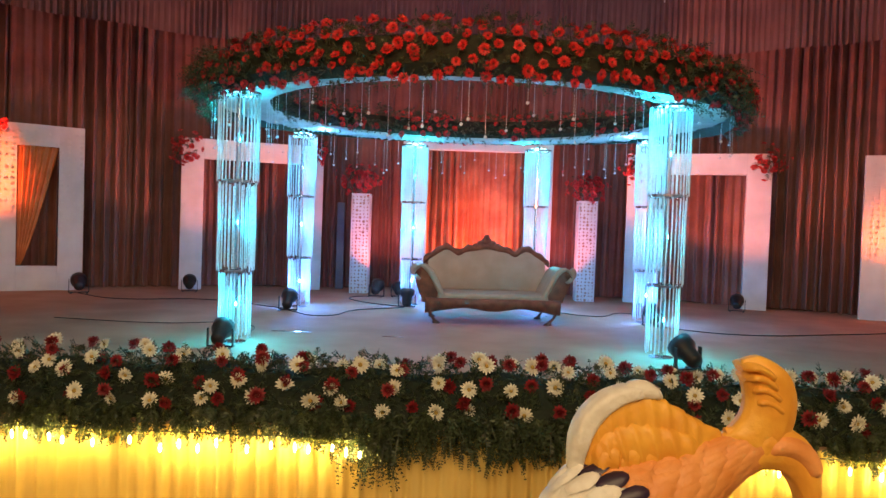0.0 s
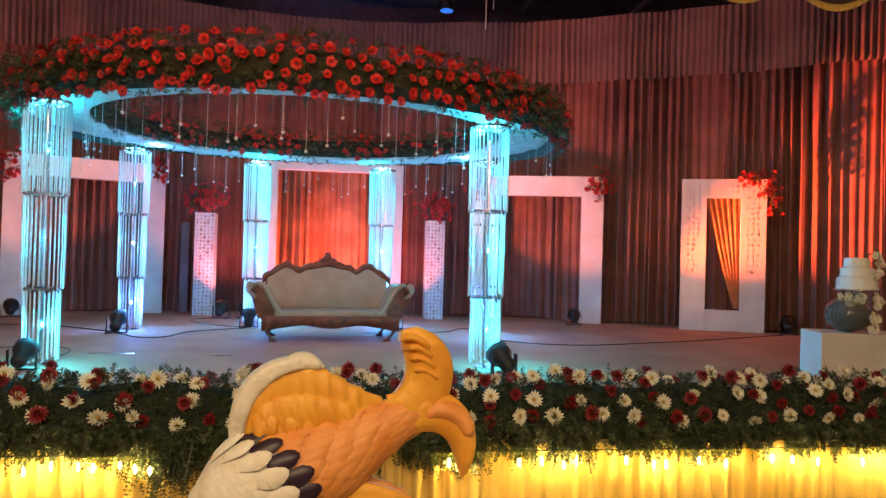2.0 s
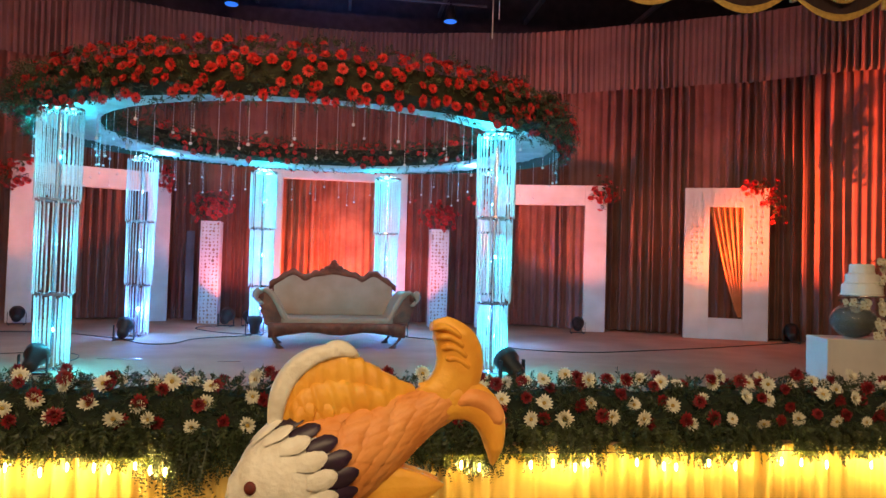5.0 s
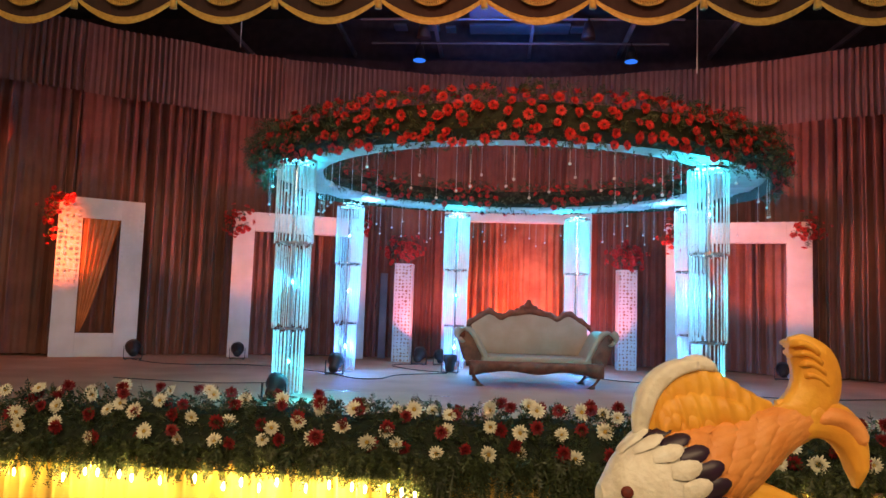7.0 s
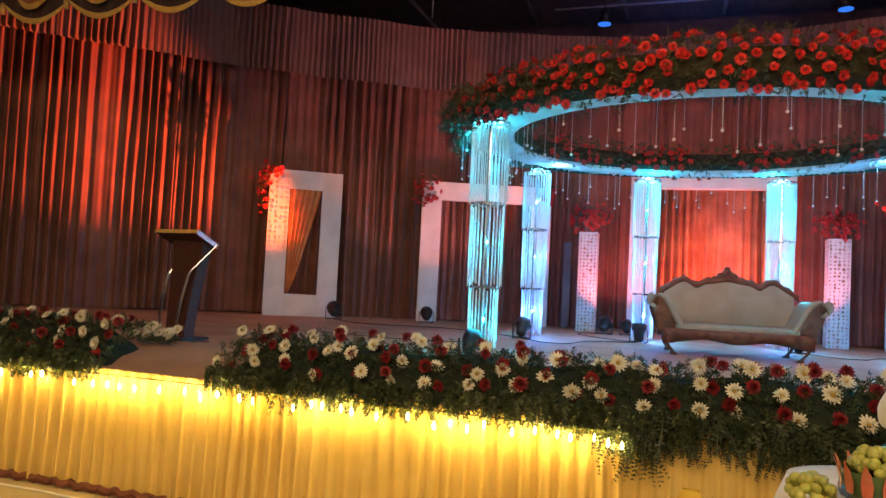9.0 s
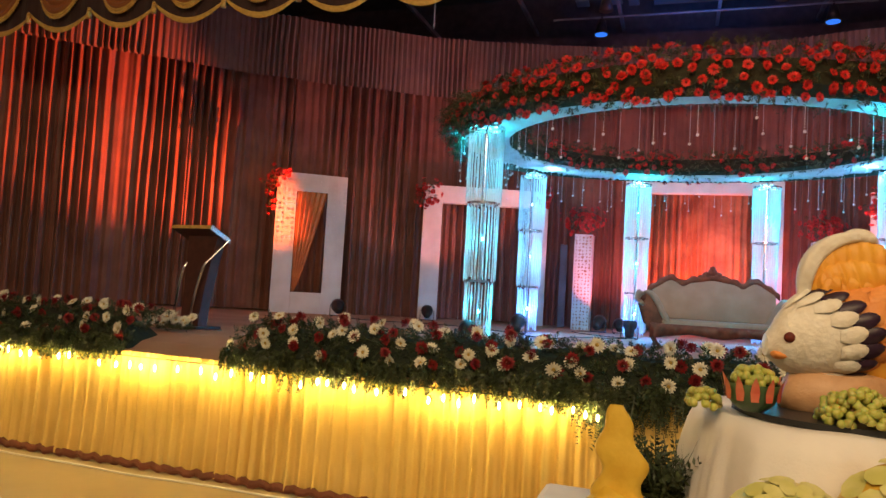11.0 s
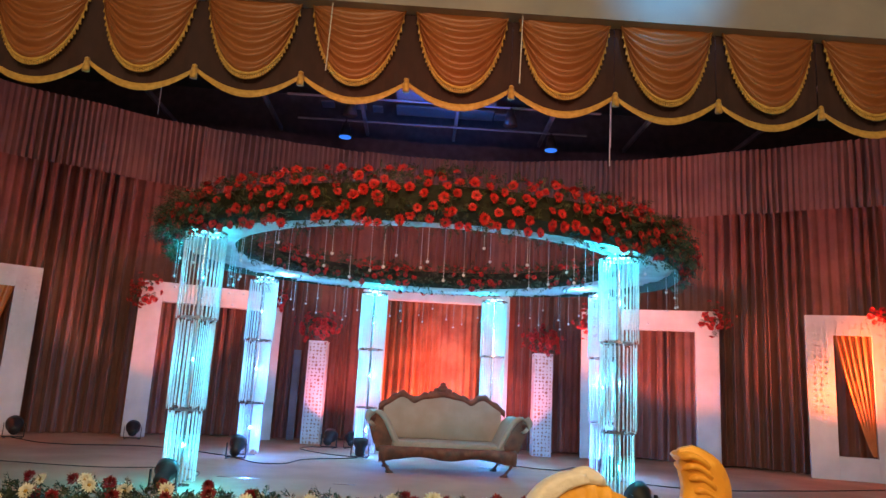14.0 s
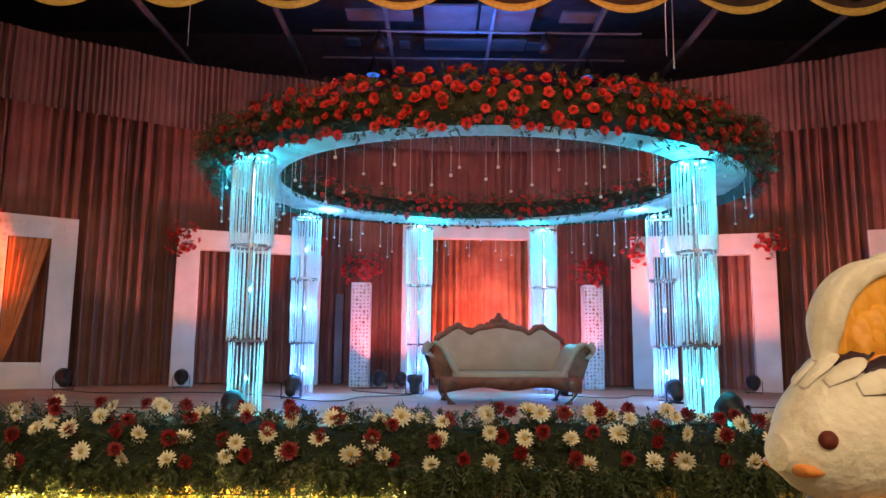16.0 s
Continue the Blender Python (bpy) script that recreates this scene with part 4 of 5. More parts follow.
# ---------------------------------------------------------------- lectern
def lectern():
    root = thing("lectern", pose(-4.10, 5.62, STAGE, 0, 0, -10), "dark wooden lectern with a sloping top and curved metal posts", "lectern")

    def edge(t):
        """Half-widths of the body to either side over its height."""
        return -0.145 - 0.02 * t ** 3, 0.115 + 0.15 * t ** 1.6
    v, q = sheet(steps(0, 1, 14), range(5), lambda t, s: (edge(t)[(0, 1, 1, 0, 0)[s]], (-0.06, -0.06, 0.06, 0.06, -0.06)[s] + 0.05 * t, 0.025 + 0.96 * t))
    raw("body", v, q, M_LECTERN, root, "dark red-brown wooden body")
    part("base", box(-0.20, 0.20, -0.16, 0.18, 0, 0.025, 0.008), M_BLACK, root)
    tilt = pose(0.01, -0.14, 1.06, -25, 0, 0)
    bm = box(-0.285, 0.285, 0.006, 0.30, -0.035, 0.0, 0.004)
    bm.transform(tilt)
    part("top", bm, M_LECTERN, root, "sloping dark wooden top")
    bm = box(-0.287, 0.287, 0.0, 0.006, -0.037, 0.002)
    bm.transform(tilt)
    part("top_edge", bm, M_GOLD, root, "thin brass front edge")
    bm = box(0.285, 0.292, 0.0, 0.30, -0.045, 0.004)
    bm.transform(tilt)
    part("side_edge", bm, M_CHROME, root, "bright metal side edge")
    for keys in (((0.05, -0.08, 0.025), (0.05, -0.10, 0.20), (0.10, -0.10, 0.42), (0.17, -0.09, 0.66), (0.30, 0.10, 0.93)), ((-0.28, -0.02, 0.025), (-0.26, -0.04, 0.20), (-0.22, -0.05, 0.42), (-0.17, -0.05, 0.62), (-0.13, 0.05, 0.80))):
        zs = [k[2] for k in keys]
        v, q = sheet(steps(0.025, zs[-1], 22), steps(0, 6.2832, 9), lambda z, a: (float(np.interp(z, zs, [k[0] for k in keys])) + 0.017 * math.cos(a), float(np.interp(z, zs, [k[1] for k in keys])) + 0.012 * math.sin(a), z))
        raw("side_post", v, q, M_CHROME, root, "curved polished metal post", True)
    return root


lectern()
tagged(part("floor_plate", rod((-3.79, 5.5, STAGE), (-3.79, 5.5, STAGE + 0.012), 0.10, n=24), M_CHROME), "round metal plate on the stage carpet", "floor plate")


# ---------------------------------------------------------------- cake
bm = box(0, 0.82, 0, 0.44, 0, 0.455, 0.006)
plinth = tagged(part("cake_plinth", bm, M_WHITE), "low white box plinth under the wedding cake", "plinth")
plinth.matrix_basis = pose(5.41, 5.62, STAGE, 0, 0, -13)
root = thing("wedding_cake", pose(5.76, 5.75, 1.405), "three-tier white cake on a flower-filled glass bowl", "cake")
bm = bmesh.new()
bmesh.ops.create_uvsphere(bm, u_segments=28, v_segments=16, radius=0.19, matrix=pose(0, 0, 0.158) @ Matrix.Diagonal((1, 1, 0.83, 1)))
part("glass_bowl", bm, M_GLASS, root, "round clear glass bowl", True)
bm = bmesh.new()
bmesh.ops.create_uvsphere(bm, u_segments=20, v_segments=12, radius=0.14, matrix=pose(0, 0, 0.12) @ Matrix.Diagonal((1, 1, 0.7, 1)))
part("bowl_filling", bm, M_CORE, root, "dark greenery inside the bowl", True)
part("stand_plate", rod((0.08, 0, 0.372), (0.08, 0, 0.386), 0.185, n=32), M_CHROME, root, "round metal cake plate", True)
part("stand_stem", rod((0.08, 0, 0.27), (0.08, 0, 0.372), 0.03, n=12), M_CHROME, root)
for k, (x, r, z0, z1) in enumerate(((0.085, 0.168, 0.386, 0.490), (0.085, 0.138, 0.490, 0.578), (0.08, 0.104, 0.578, 0.668))):
    bm = rod((x, 0, z0), (x, 0, z1), r, n=36)
    bmesh.ops.bevel(bm, geom=[e for e in bm.edges if abs(e.verts[0].co.z - e.verts[1].co.z) < 1e-4], offset=0.008, segments=2, affect="EDGES")
    part("cake_tier", bm, M_ICING, root, "white iced tier")
    v, q = sheet(steps(0, 6.2832, 60), steps(0, 6.2832, 7), lambda a, b_: ((r + 0.007 * math.cos(b_)) * math.cos(a) + x, (r + 0.007 * math.cos(b_)) * math.sin(a), z0 + 0.008 + 0.004 * math.sin(a * 24) + 0.008 * math.sin(b_)))
    raw("icing_piping", v, q, M_ICING, root, "", True)
rnd = random.Random(4)
rows = []
for i in range(66):
    if i < 34:
        a = rnd.uniform(3.0, 6.4)
        p = Vector((0.12 + 0.19 * math.cos(a), 0.15 * math.sin(a), rnd.uniform(0.235, 0.355)))
    elif i < 54:
        k = rnd.random()
        p = Vector((0.13 + 0.10 * math.sin(k * 3.0) + rnd.uniform(-0.03, 0.03), -0.13 + 0.05 * k + rnd.uniform(-0.03, 0.03), 0.48 + 0.26 * k))
    else:
        p = Vector((rnd.uniform(0.06, 0.17), -0.19, rnd.uniform(0.02, 0.20)))
    ob = new("white_blossom", daisy[i % 3])
    ob.parent = root
    ob.matrix_basis = facing(p, (rnd.gauss(0, 0.4), -1, 0.3), 0, rnd.uniform(0.45, 0.75))
    rows += frond(rnd, p + Vector((0, 0.03, 0)), (rand_dir(rnd) + Vector((0, -0.3, 0))).normalized(), 0.07, 4, 0.03)
blades("foliage", rows, M_LEAF, None, "dark green leaves").parent = root


# ---------------------------------------------------------------- valance over the stage opening
BAY, VX, VY = 0.98, 0.475, 6.15


def bay(n):
    x0 = VX + BAY * n
    root = thing("swag_valance", pose(x0 + BAY / 2, VY, 5.45), "bronze satin swag with gold fringe over a scalloped maroon valance", "valance", "swag valances")
    h = BAY / 2

    def scallop(u):
        return -0.75 - 0.20 * max(0.0, math.cos(u * 1.5708)) ** 0.9
    v, q = sheet(steps(-1, 1, 25), steps(0, 1, 5), lambda u, t: (u * h, 0.02 + 0.008 * math.sin(u * 14), scallop(u) * t))
    raw("backing", v, q, M_MAROON, root, "dark maroon scalloped cloth")
    v, q = sheet(steps(-1, 1, 25), steps(0, 1, 4), lambda u, t: (u * h, 0.005 - 0.012 * math.sin(t * 3.14), scallop(u) + 0.02 - 0.07 * t * (0.6 + 0.4 * math.cos(u * 1.5))))
    raw("gold_border", v, q, M_GOLD, root, "gold scalloped border", True)

    def depth_at(u):
        return 0.80 * max(0.0, 1 - abs(u) ** 2.0) ** 0.68

    def swag(u, t):
        d = depth_at(u) * t
        w = h * (0.985 + 0.0 * t)
        fold = 0.026 * math.sin(t * 38 + 3 * u * u) * (1 - 0.4 * abs(u)) * min(1, t * 4)
        return (u * w * (1 - 0.10 * t * abs(u)), -0.03 - 0.06 * math.sin(t * 2.2) * (1 - u * u) + fold, -d)
    v, q = sheet(steps(-1, 1, 31), steps(0, 1, 64), swag)
    raw("swag", v, q, M_SWAG, root, "bronze satin draped in curved folds", True)
    bm = bmesh.new()
    for i in range(45):
        u = -0.97 + 1.94 * i / 44
        x, y, z = swag(u, 1.0)
        bmesh.ops.create_cone(bm, segments=5, radius1=0.012, radius2=0.006, depth=0.05, cap_ends=True, matrix=pose(x, y, z - 0.028))
    v, q = sheet(steps(-0.99, 0.99, 40), steps(0, 6.2832, 6), lambda u, a: (swag(u, 1)[0] , swag(u, 1)[1] - 0.006 + 0.012 * math.sin(a), swag(u, 1)[2] + 0.018 * math.cos(a)))
    tagged(part("fringe", bm, M_GOLD, root, "gold tassel fringe"), kind="stuff")
    raw("braid", v, q, M_GOLD, root, "gold braid", True)
    bm = bmesh.new()
    bmesh.ops.create_icosphere(bm, subdivisions=1, radius=0.028, matrix=pose(-h, -0.03, -0.745))
    bmesh.ops.create_cone(bm, segments=10, radius1=0.034, radius2=0.026, depth=0.10, cap_ends=True, matrix=pose(-h, -0.03, -0.81))
    part("tassel", bm, M_GOLD, root, "yellow tassel", True)
    return root


one = bay(0)
for n in range(-9, 10):
    if n:
        copy_thing(one, pose(VX + BAY * n + BAY / 2, VY, 5.45))
for x, y, z0, z1 in ((-0.27, 6.05, 4.72, 5.4), (1.52, 6.05, 4.72, 5.4), (2.62, 7.0, 4.3, 7.9), (-2.6, 8.2, 5.0, 7.9), (2.95, 8.2, 4.95, 7.9)):
    tagged(part("hanging_wire", rod((x, y, z0), (x + 0.01, y, z1), 0.006, n=6), M_CREAM), "thin pale wire hanging over the stage", "wire", "hanging wires")

# ---------------------------------------------------------------- rigging above the stage
for y in (9.2, 10.6, 12.05, 13.2):
    tagged(part("rigging_pipe", rod((-1.9, y, 7.0), (3.8, y, 7.0), 0.022, n=8), M_CEILPANEL), "long grey steel pipe above the stage", "pipe", "rigging pipes")
for x in (-4.6, -2.4, -0.6, 1.2, 3.0, 4.8, 7.0):
    tagged(part("rigging_beam", box(x - 0.03, x + 0.03, 7.0, 14.1, 7.03, 7.12), M_CEILPANEL), "grey steel beam above the stage", "beam", "rigging beams")
for x0, x1, y0, y1 in ((0.02, 0.96, 11.9, 13.0), (1.02, 1.96, 11.9, 13.0), (0.0, 1.96, 13.28, 13.75), (-1.36, -0.18, 12.1, 12.5), (2.45, 3.15, 12.1, 12.5), (-1.0, -0.6, 13.3, 13.6), (-0.48, -0.28, 13.4, 13.7), (1.99, 2.32, 13.4, 13.7), (-1.5, -1.25, 13.3, 13.6)):
    tagged(part("ceiling_board", box(x0, x1, y0, y1, 7.40, 7.44), M_CEILPANEL), "square grey board above the rigging pipes", "ceiling board", "ceiling boards")


def rig_lamp(x, y, lit):
    root = thing("rig_lamp", pose(x, y, 7.0), "small stage lamp clamped under a rigging pipe", "stage lamp", "rig lamps")
    part("housing", rod((0, 0, -0.34), (0, 0, -0.06), 0.13, 0.07, n=16), M_BLACK, root, "", True)
    part("clamp", box(-0.02, 0.02, -0.02, 0.02, -0.08, 0.03), M_BLACK, root)
    if lit:
        part("lens", rod((0, 0, -0.352), (0, 0, -0.341), 0.12, n=16), M_LENS, root, "glowing blue lens")
    return root


for x, y, lit in ((-0.95, 13.2, True), (3.10, 13.2, True), (2.15, 12.05, False), (-0.75, 12.05, False)):
    rig_lamp(x, y, lit)


# ---------------------------------------------------------------- carved fish on its table
def fish_statue():
    verts, faces, slots = [], [], []

    def add(v, q, slot):
        b = len(verts)
        verts.extend(v)
        faces.extend(tuple(b + i for i in f_) for f_ in q)
        slots.extend(slot if isinstance(slot, list) else [slot] * len(q))

    def line(keys, u):
        """A softened line through a few keys."""
        xs, ys = [k_[0] for k_ in keys], [k_[1] for k_ in keys]
        return float(np.mean([np.interp(u + d_, xs, ys) for d_ in (-0.024, -0.016, -0.008, 0, 0.008, 0.016, 0.024)]))

    TOPLINE = [(-0.035, -0.03), (-0.02, 0.035), (0.02, 0.085), (0.07, 0.114), (0.13, 0.130), (0.22, 0.146), (0.32, 0.166), (0.41, 0.190), (0.48, 0.205)]
    LOWLINE = [(-0.035, -0.055), (-0.02, -0.082), (0.02, -0.108), (0.08, -0.120), (0.16, -0.117), (0.24, -0.088), (0.32, -0.03), (0.38, 0.03), (0.44, 0.085), (0.48, 0.110)]
    WIDTH = [(-0.035, 0.02), (-0.02, 0.052), (0.02, 0.080), (0.07, 0.095), (0.13, 0.102), (0.22, 0.094), (0.32, 0.070), (0.41, 0.045), (0.48, 0.034)]

    def shell(u, a, grow=1.0):
        """A point of the body: u along it, a round it from the back."""
        top, low, w = line(TOPLINE, u), line(LOWLINE, u), line(WIDTH, u) * grow
        return (u, w * math.sin(a), (top + low) / 2 + (top - low) / 2 * grow * math.cos(a))

    def collar(a):
        return 0.150 - 0.040 * math.cos(a) + 0.080 * math.sin(a) ** 2
    us, an = steps(-0.035, 0.485, 70), steps(0, 6.2832, 49)

    def skin(u, a):
        k = 0.012 * math.sin(a * 9 + u * 60) * math.sin(u * 130 + a * 3) if u < collar(a) - 0.02 else 0.022 * math.sin(u * 120 + 2.5 * math.sin(a * 5)) * math.sin(a * 11 + u * 30)
        return shell(u, a, 1 + k)
    v, q = sheet(us, an, skin)
    add(v, q, [1 if us[i] < collar(an[j]) - 0.03 else 0 for i in range(69) for j in range(48)])
    add([shell(-0.035, a, 1.0) for a in an[:-1]] + [(-0.042, 0, -0.045)], [(i, (i + 1) % 48, 48) for i in range(48)], 1)

    def petal(u0, a, l, w, lift, slot):
        """A rounded, bulging petal laid back over the body from u0."""
        g = [(0, -0.35), (0.3, -0.5), (0.6, -0.55), (0.85, -0.38), (1.0, -0.12), (1.0, 0.12), (0.85, 0.38), (0.6, 0.55), (0.3, 0.5), (0, 0.35)]
        v_ = [shell(u0 + l * k, a + w * s_, 1.02 + lift * (0.3 + k)) for k, s_ in g]
        v_ += [shell(u0 + l * (0.1 + 0.75 * k), a + 0.55 * w * s_, 1.05 + lift * (0.6 + k)) for k, s_ in g]
        q_ = [(i, (i + 1) % 10, 10 + (i + 1) % 10, 10 + i) for i in range(10)] + [tuple(range(10, 20))]
        add(v_, q_, slot)
    rnd = random.Random(21)
    for k in range(9):
        for i in range(15):
            a = 6.2832 * (i + 0.5 * (k % 2)) / 15
            u0 = collar(a) - 0.02 + 0.030 * k
            if u0 < 0.42:
                petal(u0, a, 0.055 * rnd.uniform(0.85, 1.2), 0.36, 0.010, 0)
    for i in range(19):
        a = 6.2832 * i / 19
        petal(collar(a) - 0.060, a, 0.068, 0.32, 0.070, 2)
    for i in range(18):
        a = 6.2832 * (i + 0.5) / 18
        petal(collar(a) - 0.104, a, 0.066, 0.33, 0.075, 1)

    def bez(p, t):
        p = [Vector(x) for x in p]
        while len(p) > 1:
            p = [a_.lerp(b_, t) for a_, b_ in zip(p, p[1:])]
        return p[0]

    def pad(one_side, other, thick, slot, n=40, m=22, along=0.0, across=0.0, bend=0.0, shift=0.0, rag=0.0):
        """A carved lobe between two edge lines, full in the middle, with grooves along or across it."""
        def f_(u, a):
            p_, r_ = bez(one_side, u), bez(other, u)
            t = (1 - math.cos(a)) / 2
            c = p_.lerp(r_, t)
            if rag and t < 0.5:
                c = c + (p_ - r_) * (rag * (0.5 - t) * (((u * 9) % 1.0) - 0.6))
            e = thick * (abs(math.sin(a)) ** 0.6) * (1 if math.sin(a) > 0 else -1)
            e *= 1 - 0.16 * (abs(math.sin(u * along)) if along else 0) - 0.22 * (abs(math.sin(t * across)) if across else 0)
            e *= min(1.0, 0.35 + 4 * u) * min(1.0, 0.30 + 4 * (1 - u))
            return (c.x, e + shift + bend * u * u, c.y)
        v_, q_ = sheet(steps(0, 1, n), steps(0, 6.2832, m + 1), f_)
        add(v_, q_, slot)
        add([f_(0, a) for a in steps(0, 6.2832, m + 1)[:-1]], [tuple(range(m))], slot)
        add([f_(1, a) for a in steps(0, 6.2832, m + 1)[:-1]], [tuple(range(m))], slot)

    # back fin: a broad amber lobe in two layers behind a thick white leading rim
    pad([(0.075, 0.135), (0.06, 0.27), (0.17, 0.325), (0.25, 0.285), (0.30, 0.225), (0.39, 0.195)], [(0.075, 0.08), (0.20, 0.10), (0.39, 0.15)], 0.030, 3, n=80, along=34, rag=0.10)
    pad([(0.085, 0.13), (0.085, 0.22), (0.17, 0.25), (0.25, 0.215), (0.37, 0.175)], [(0.085, 0.08), (0.20, 0.10), (0.37, 0.14)], 0.046, 3, n=70, along=26, rag=0.08)
    for k in range(5):
        c = 0.115 + 0.045 * k
        pad([(c - 0.02, 0.10 + 0.008 * k), (c - 0.035, 0.19), (c + 0.03, 0.205), (c + 0.045, 0.15)], [(c, 0.09), (c + 0.02, 0.10), (c + 0.03, 0.11)], 0.054 - 0.003 * k, 3, n=16, m=12, along=3.1)
    pad([(0.045, 0.115), (0.035, 0.24), (0.10, 0.285), (0.165, 0.305), (0.222, 0.290)], [(0.080, 0.105), (0.075, 0.20), (0.13, 0.255), (0.18, 0.268), (0.225, 0.268)], 0.042, 1, n=46, across=3.1)
    pad([(0.165, 0.292), (0.20, 0.318), (0.235, 0.302), (0.252, 0.270)], [(0.165, 0.265), (0.20, 0.262), (0.225, 0.265), (0.248, 0.262)], 0.026, 1, n=16, m=12)
    # tail: a thick upright lobe with curled ridges and a lobe that sweeps over and down
    pad([(0.37, 0.175), (0.445, 0.20), (0.475, 0.27), (0.425, 0.29), (0.432, 0.352)], [(0.46, 0.09), (0.55, 0.14), (0.59, 0.24), (0.575, 0.335), (0.47, 0.362)], 0.042, 3, n=56, across=13)
    for k, (x_, z_) in enumerate(((0.428, 0.338), (0.436, 0.315), (0.446, 0.290), (0.455, 0.262))):
        pad([(x_, z_), (x_ + 0.01, z_ + 0.022), (x_ + 0.05, z_ + 0.012), (x_ + 0.085, z_ - 0.03)], [(x_, z_ - 0.012), (x_ + 0.02, z_ - 0.004), (x_ + 0.04, z_ - 0.012), (x_ + 0.07, z_ - 0.045)], 0.046 - 0.002 * k, 3, n=14, m=10)
    pad([(0.40, 0.20), (0.52, 0.225), (0.60, 0.225), (0.645, 0.13), (0.628, 0.05), (0.588, -0.002)], [(0.42, 0.09), (0.47, 0.115), (0.535, 0.135), (0.568, 0.09), (0.575, 0.04), (0.586, 0.0)], 0.044, 3, n=60, across=13, bend=-0.02)
    pad([(0.47, 0.185), (0.57, 0.21), (0.62, 0.16), (0.615, 0.09)], [(0.46, 0.13), (0.53, 0.155), (0.575, 0.13), (0.588, 0.08)], 0.056, 0, n=30, m=14, across=6.2, bend=-0.015)
    # belly fins, ribbed along their length
    for sg in (-1, 1):
        pad([(0.20, 0.0), (0.29, 0.03), (0.38, 0.01), (0.462, -0.037)], [(0.17, -0.105), (0.27, -0.135), (0.38, -0.105), (0.460, -0.043)], 0.026, 3, n=48, m=36, across=22, shift=sg * 0.026)
        bm = bmesh.new()
        y_ = -shell(0.010, -1.5, 1.0)[1]
        bmesh.ops.create_uvsphere(bm, u_segments=14, v_segments=10, radius=0.0150, matrix=pose(0.010, sg * (y_ - 0.004), -0.008))
        bm.verts.index_update()
        add([tuple(x.co) for x in bm.verts], [tuple(x.index for x in f_.verts) for f_ in bm.faces], 4)
        bm.free()
    pad([(-0.030, -0.052), (-0.02, -0.040), (0.005, -0.044), (0.020, -0.054)], [(-0.030, -0.058), (-0.018, -0.078), (0.0, -0.076), (0.020, -0.064)], 0.060, 0, n=16, m=14)
    # pedestal under the belly
    v, q = sheet(steps(0, 6.2832, 25), [(0.0, -0.09), (0.06, -0.09), (0.095, -0.105), (0.115, -0.15), (0.115, -0.215), (0.0, -0.215)], lambda a, s_: (0.16 + s_[0] * 1.35 * math.cos(a), s_[0] * 0.8 * math.sin(a), s_[1]))
    add(v, q, 5)
    ob = raw("fish_statue", verts, faces, [M_FISHBODY, M_FISHWHITE, M_FISHPURPLE, M_FISHFIN, M_REDDISC, M_PEDESTAL], slots=slots, smooth=True)
    ob.matrix_basis = pose(0.937, 1.575, 1.437, 0, 0, 9)
    return tagged(ob, "carved orange fish with a white head standing on the display table", "statue")


fish_statue()
TOP = 1.217
table = thing("display_table", pose(1.11, 1.58, HALL), "display table under a gathered white tablecloth", "table")
bm = rod((0, 0, TOP - HALL - 0.034), (0, 0, TOP - HALL - 0.010), 0.31, n=36)
part("tabletop", bm, M_WOOD, table)
for k in range(4):
    a = 0.785 + 1.5708 * k
    part("leg", rod((0.27 * math.cos(a), 0.27 * math.sin(a), 0), (0.27 * math.cos(a), 0.27 * math.sin(a), TOP - HALL - 0.034), 0.025, n=10), M_WOOD, table)


def cloth(a, t):
    b = a - 0.30
    square = 1.0 / (abs(math.cos(b)) ** 3.5 + abs(math.sin(b)) ** 3.5) ** (1 / 3.5)
    if t < 0.25:
        r, z = 0.345 * square * t / 0.25, 0.004 * math.sin(a * 6 + t * 30)
    else:
        k = (t - 0.25) / 0.75
        corner = (square - 1.0) / 0.32
        r = 0.35 * square + 0.10 * k ** 0.7 + 0.10 * corner * k ** 0.6
        r += k ** 0.8 * (0.030 * math.sin(a * 9 + 1.0 + k) + 0.022 * math.sin(a * 17 + 2.0) + 0.014 * math.sin(a * 31 + 3 * k))
        z = -0.95 * k
    return (1.11 + r * math.cos(a), 1.58 + r * math.sin(a), TOP + z)


v, q = sheet(steps(0, 6.2832, 180), steps(0, 1, 25), cloth)
tagged(raw("tablecloth", v, q, M_CLOTH, smooth=True), "white cloth draped in folds over the display table", "tablecloth")
tagged(part("tray", rod((1.09, 1.56, TOP), (1.09, 1.56, TOP + 0.016), 0.27, n=36), M_BLACK), "round black tray under the carved fish", "tray")


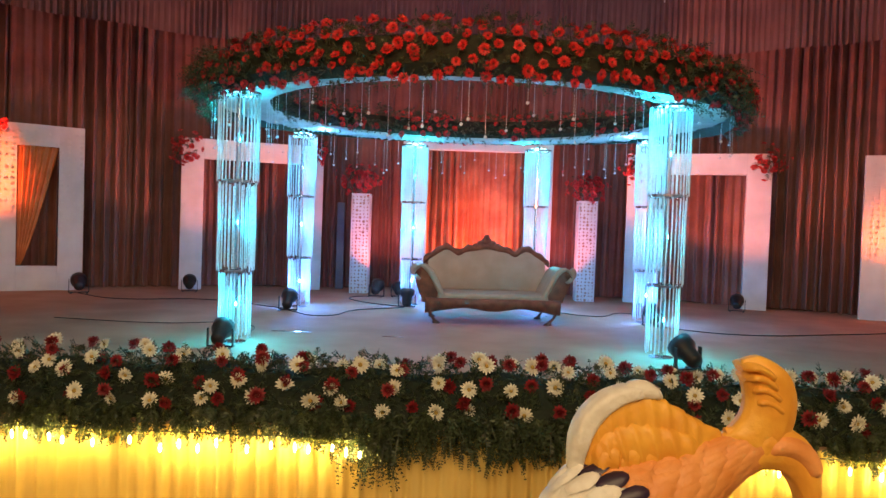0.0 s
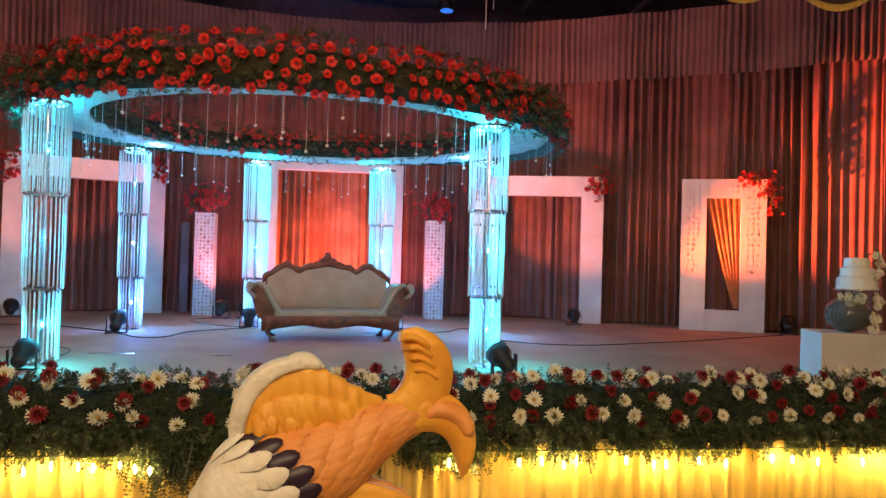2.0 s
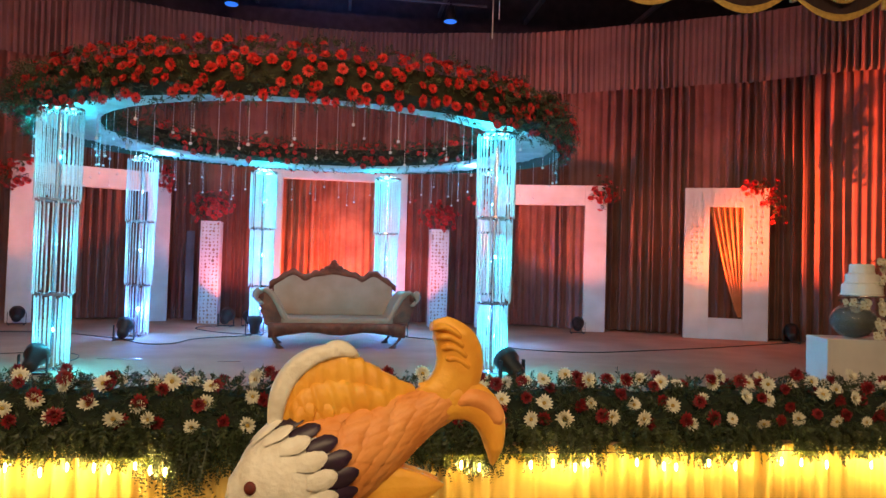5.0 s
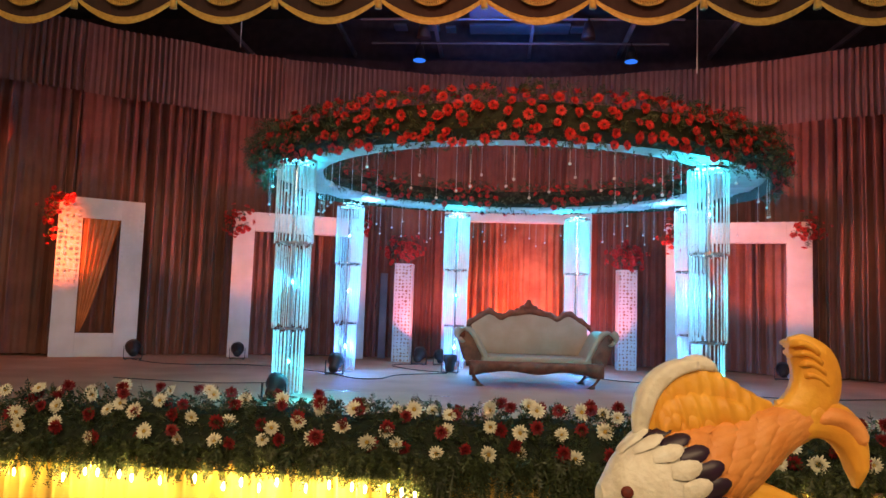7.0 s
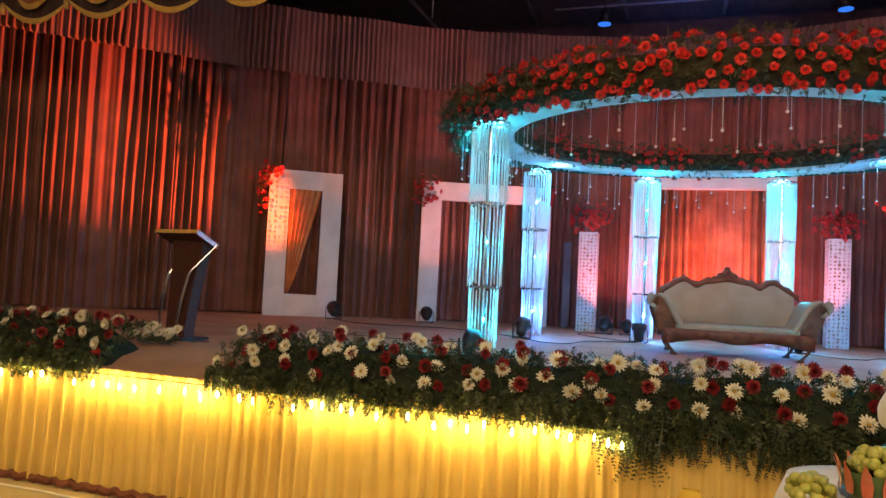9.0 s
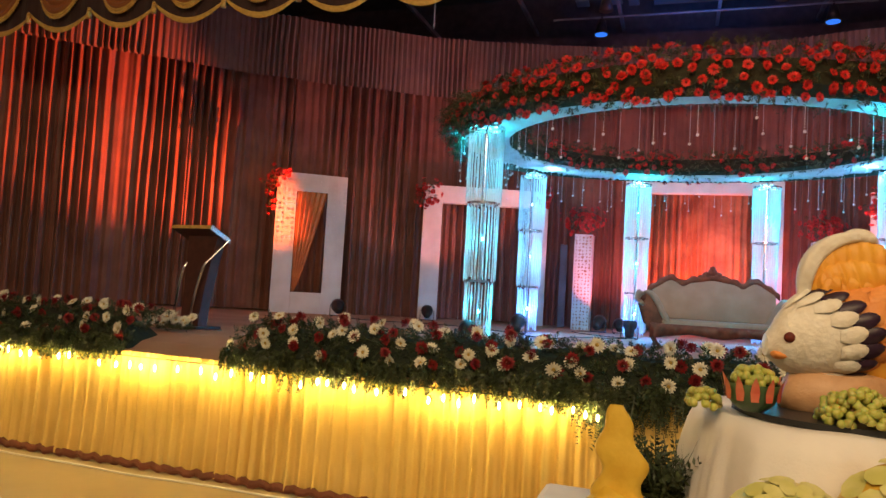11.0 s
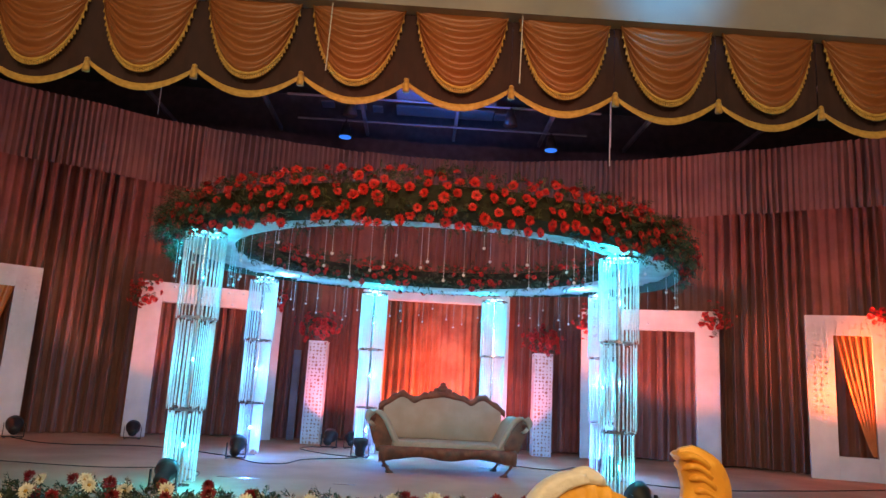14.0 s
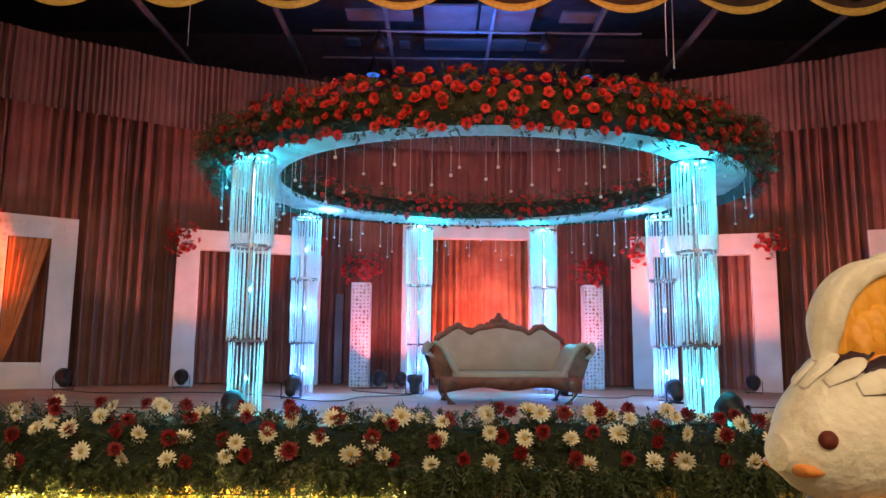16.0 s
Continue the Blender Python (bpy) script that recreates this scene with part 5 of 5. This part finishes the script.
def melon_basket(x, y, z, r, seed):
    rnd = random.Random(seed)
    root = thing("watermelon_basket", pose(x, y, z), "carved watermelon basket heaped with green grapes", "fruit basket", "watermelon baskets")
    v, q = sheet(steps(0, 6.2832, 29), steps(0, 1, 9), lambda a, t: (r * math.sin(0.35 + 1.35 * t) * math.cos(a), r * math.sin(0.35 + 1.35 * t) * math.sin(a), r * (0.94 - math.cos(0.35 + 1.35 * t))))
    raw("rind", v, q, M_MELONRIND, root, "dark green rind", True)
    for i in range(12):
        a = 6.2832 * i / 12
        v = []
        for t, w in ((0, 0.5), (0.35, 0.62), (0.7, 0.42), (1.0, 0.0)):
            for s_ in (-1, 1):
                rr = r * (1.02 + 0.22 * t * t)
                b_ = a + s_ * w * 0.26
                v.append((rr * math.cos(b_), rr * math.sin(b_), r * (0.45 + 0.95 * t)))
        raw("petal", v, [(0, 1, 3, 2), (2, 3, 5, 4), (4, 5, 7, 6)], M_MELONRED, root, "pointed red petal cut from the melon")
    grapes(root, (0, 0, r * 1.15), r * 0.85, r * 0.55, 80, seed)
    return root


def grapes(root, c, rx, rz, n, seed):
    rnd = random.Random(seed)
    bm = bmesh.new()
    bmesh.ops.create_icosphere(bm, subdivisions=2, radius=0.0105, matrix=Matrix.Diagonal((1, 1, 1.25, 1)))
    me = bpy.data.meshes.new("grape")
    bm.to_mesh(me)
    bm.free()
    me.polygons.foreach_set("use_smooth", [True] * len(me.polygons))
    me.materials.append(M_GRAPE)
    for i in range(n):
        d = rand_dir(rnd)
        d.z = abs(d.z)
        k = rnd.uniform(0.75, 1.0)
        ob = new("grape", me)
        ob.parent = root
        ob.matrix_basis = pose(c[0] + d.x * rx * k, c[1] + d.y * rx * k, c[2] + d.z * rz * k, rnd.uniform(0, 180), rnd.uniform(0, 180), 0)


melon_basket(0.86, 1.42, TOP + 0.016, 0.068, 1)
melon_basket(1.34, 1.50, TOP + 0.016, 0.066, 2)
g = thing("grape_bunch", pose(1.10, 1.37, TOP + 0.004), "heap of green grapes on the table edge", "grapes", "grape heaps")
grapes(g, (0, 0, 0.012), 0.10, 0.085, 190, 3)
g = thing("grape_bunch", pose(0.74, 1.44, TOP + 0.004), "small heap of green grapes on the table edge", "grapes", "grape heaps")
grapes(g, (0, 0, 0.012), 0.045, 0.05, 48, 4)


def carved_melon(x, y, z, r, mat, tilt, seed, label):
    """A melon cut open in stepped petals round a pale middle."""
    root = thing("carved_melon", pose(x, y, z, tilt, 0, 0), label, "carved melon", "carved melons")
    bm = bmesh.new()
    bmesh.ops.create_uvsphere(bm, u_segments=28, v_segments=16, radius=r, matrix=Matrix.Diagonal((1, 1, 0.9, 1)))
    part("rind", bm, mat, root, "", True)
    for k in range(3):
        for i in range(11 - 2 * k):
            a = 6.2832 * (i + 0.5 * k) / (11 - 2 * k)
            w = 0.30 + 0.06 * k
            v = []
            for t, ww in ((0, 0.8), (0.5, 1.0), (0.85, 0.6), (1.0, 0.1)):
                ph = (0.25 + 0.30 * k) + 0.34 * t
                rr = r * (1.015 + 0.05 * t)
                for s_ in (-1, 1):
                    b_ = a + s_ * w * ww / (1 + 0.2 * k)
                    v.append((rr * math.sin(ph) * math.cos(b_), rr * math.sin(ph) * math.sin(b_), rr * 0.92 * math.cos(ph)))
            raw("petal", v, [(0, 1, 3, 2), (2, 3, 5, 4), (4, 5, 7, 6)], M_MELONPALE, root)
    return root


LOW = 1.02
tagged(part("side_table", box(0.30, 1.75, 0.95, 1.12, HALL, LOW - 0.12, 0.02), M_CLOTH), "low white-covered side table before the display table", "table")
carved_melon(0.90, 1.03, LOW, 0.13, M_MELONPALE, 40, 1, "pale carved melon on the low side table")
carved_melon(1.14, 1.05, LOW + 0.04, 0.155, M_MELONYELLOW, 45, 2, "yellow carved melon on the low side table")
carved_melon(1.38, 1.05, LOW + 0.02, 0.14, M_MELONYELLOW, 45, 3, "yellow carved melon on the low side table")


def melon_flame(x, y, z):
    """A standing wavy slab cut from a yellow melon."""
    root = thing("melon_carving", pose(x, y, z), "standing wavy yellow melon carving among ferns", "melon carving")
    def edge(t, sg):
        return sg * (0.070 + 0.014 * math.sin(t * 15 + sg)) * (1 - 0.75 * t ** 3) + 0.01 * math.sin(t * 5)
    v, q = sheet(steps(0, 1, 26), steps(0, 6.2832, 13), lambda t, a: (edge(t, 1 if math.cos(a) > 0 else -1) * abs(math.cos(a)) ** 0.6, 0.032 * math.sin(a) * (1 - 0.6 * t), 0.30 * t))
    raw("slab", v, q, M_MELONYELLOW, root, "", True)
    part("foot", rod((0, 0, -0.02), (0.03, 0, 0.05), 0.10, 0.07, n=18), M_MELONYELLOW, root, "", True)
    return root


tagged(part("corner_stand", box(0.28, 0.70, 1.42, 1.72, HALL, 0.90, 0.02), M_CLOTH), "low white-covered stand beside the display table", "stand")
melon_flame(0.52, 1.50, 0.90)
fern = thing("fern_spray", pose(0.64, 1.62, 0.90), "dark green fern sprays beside the melon carving", "fern")
rnd = random.Random(3)
rows = []
for i in range(70):
    rows += frond(rnd, Vector((rnd.uniform(-0.06, 0.06), rnd.uniform(-0.05, 0.08), 0.0)), (Vector((0.1, 0, 0.9)) + rand_dir(rnd) * 0.6).normalized(), rnd.uniform(0.12, 0.28), 8, 0.05, 0.012)
blades("leaves", rows, M_LEAF, None).parent = fern
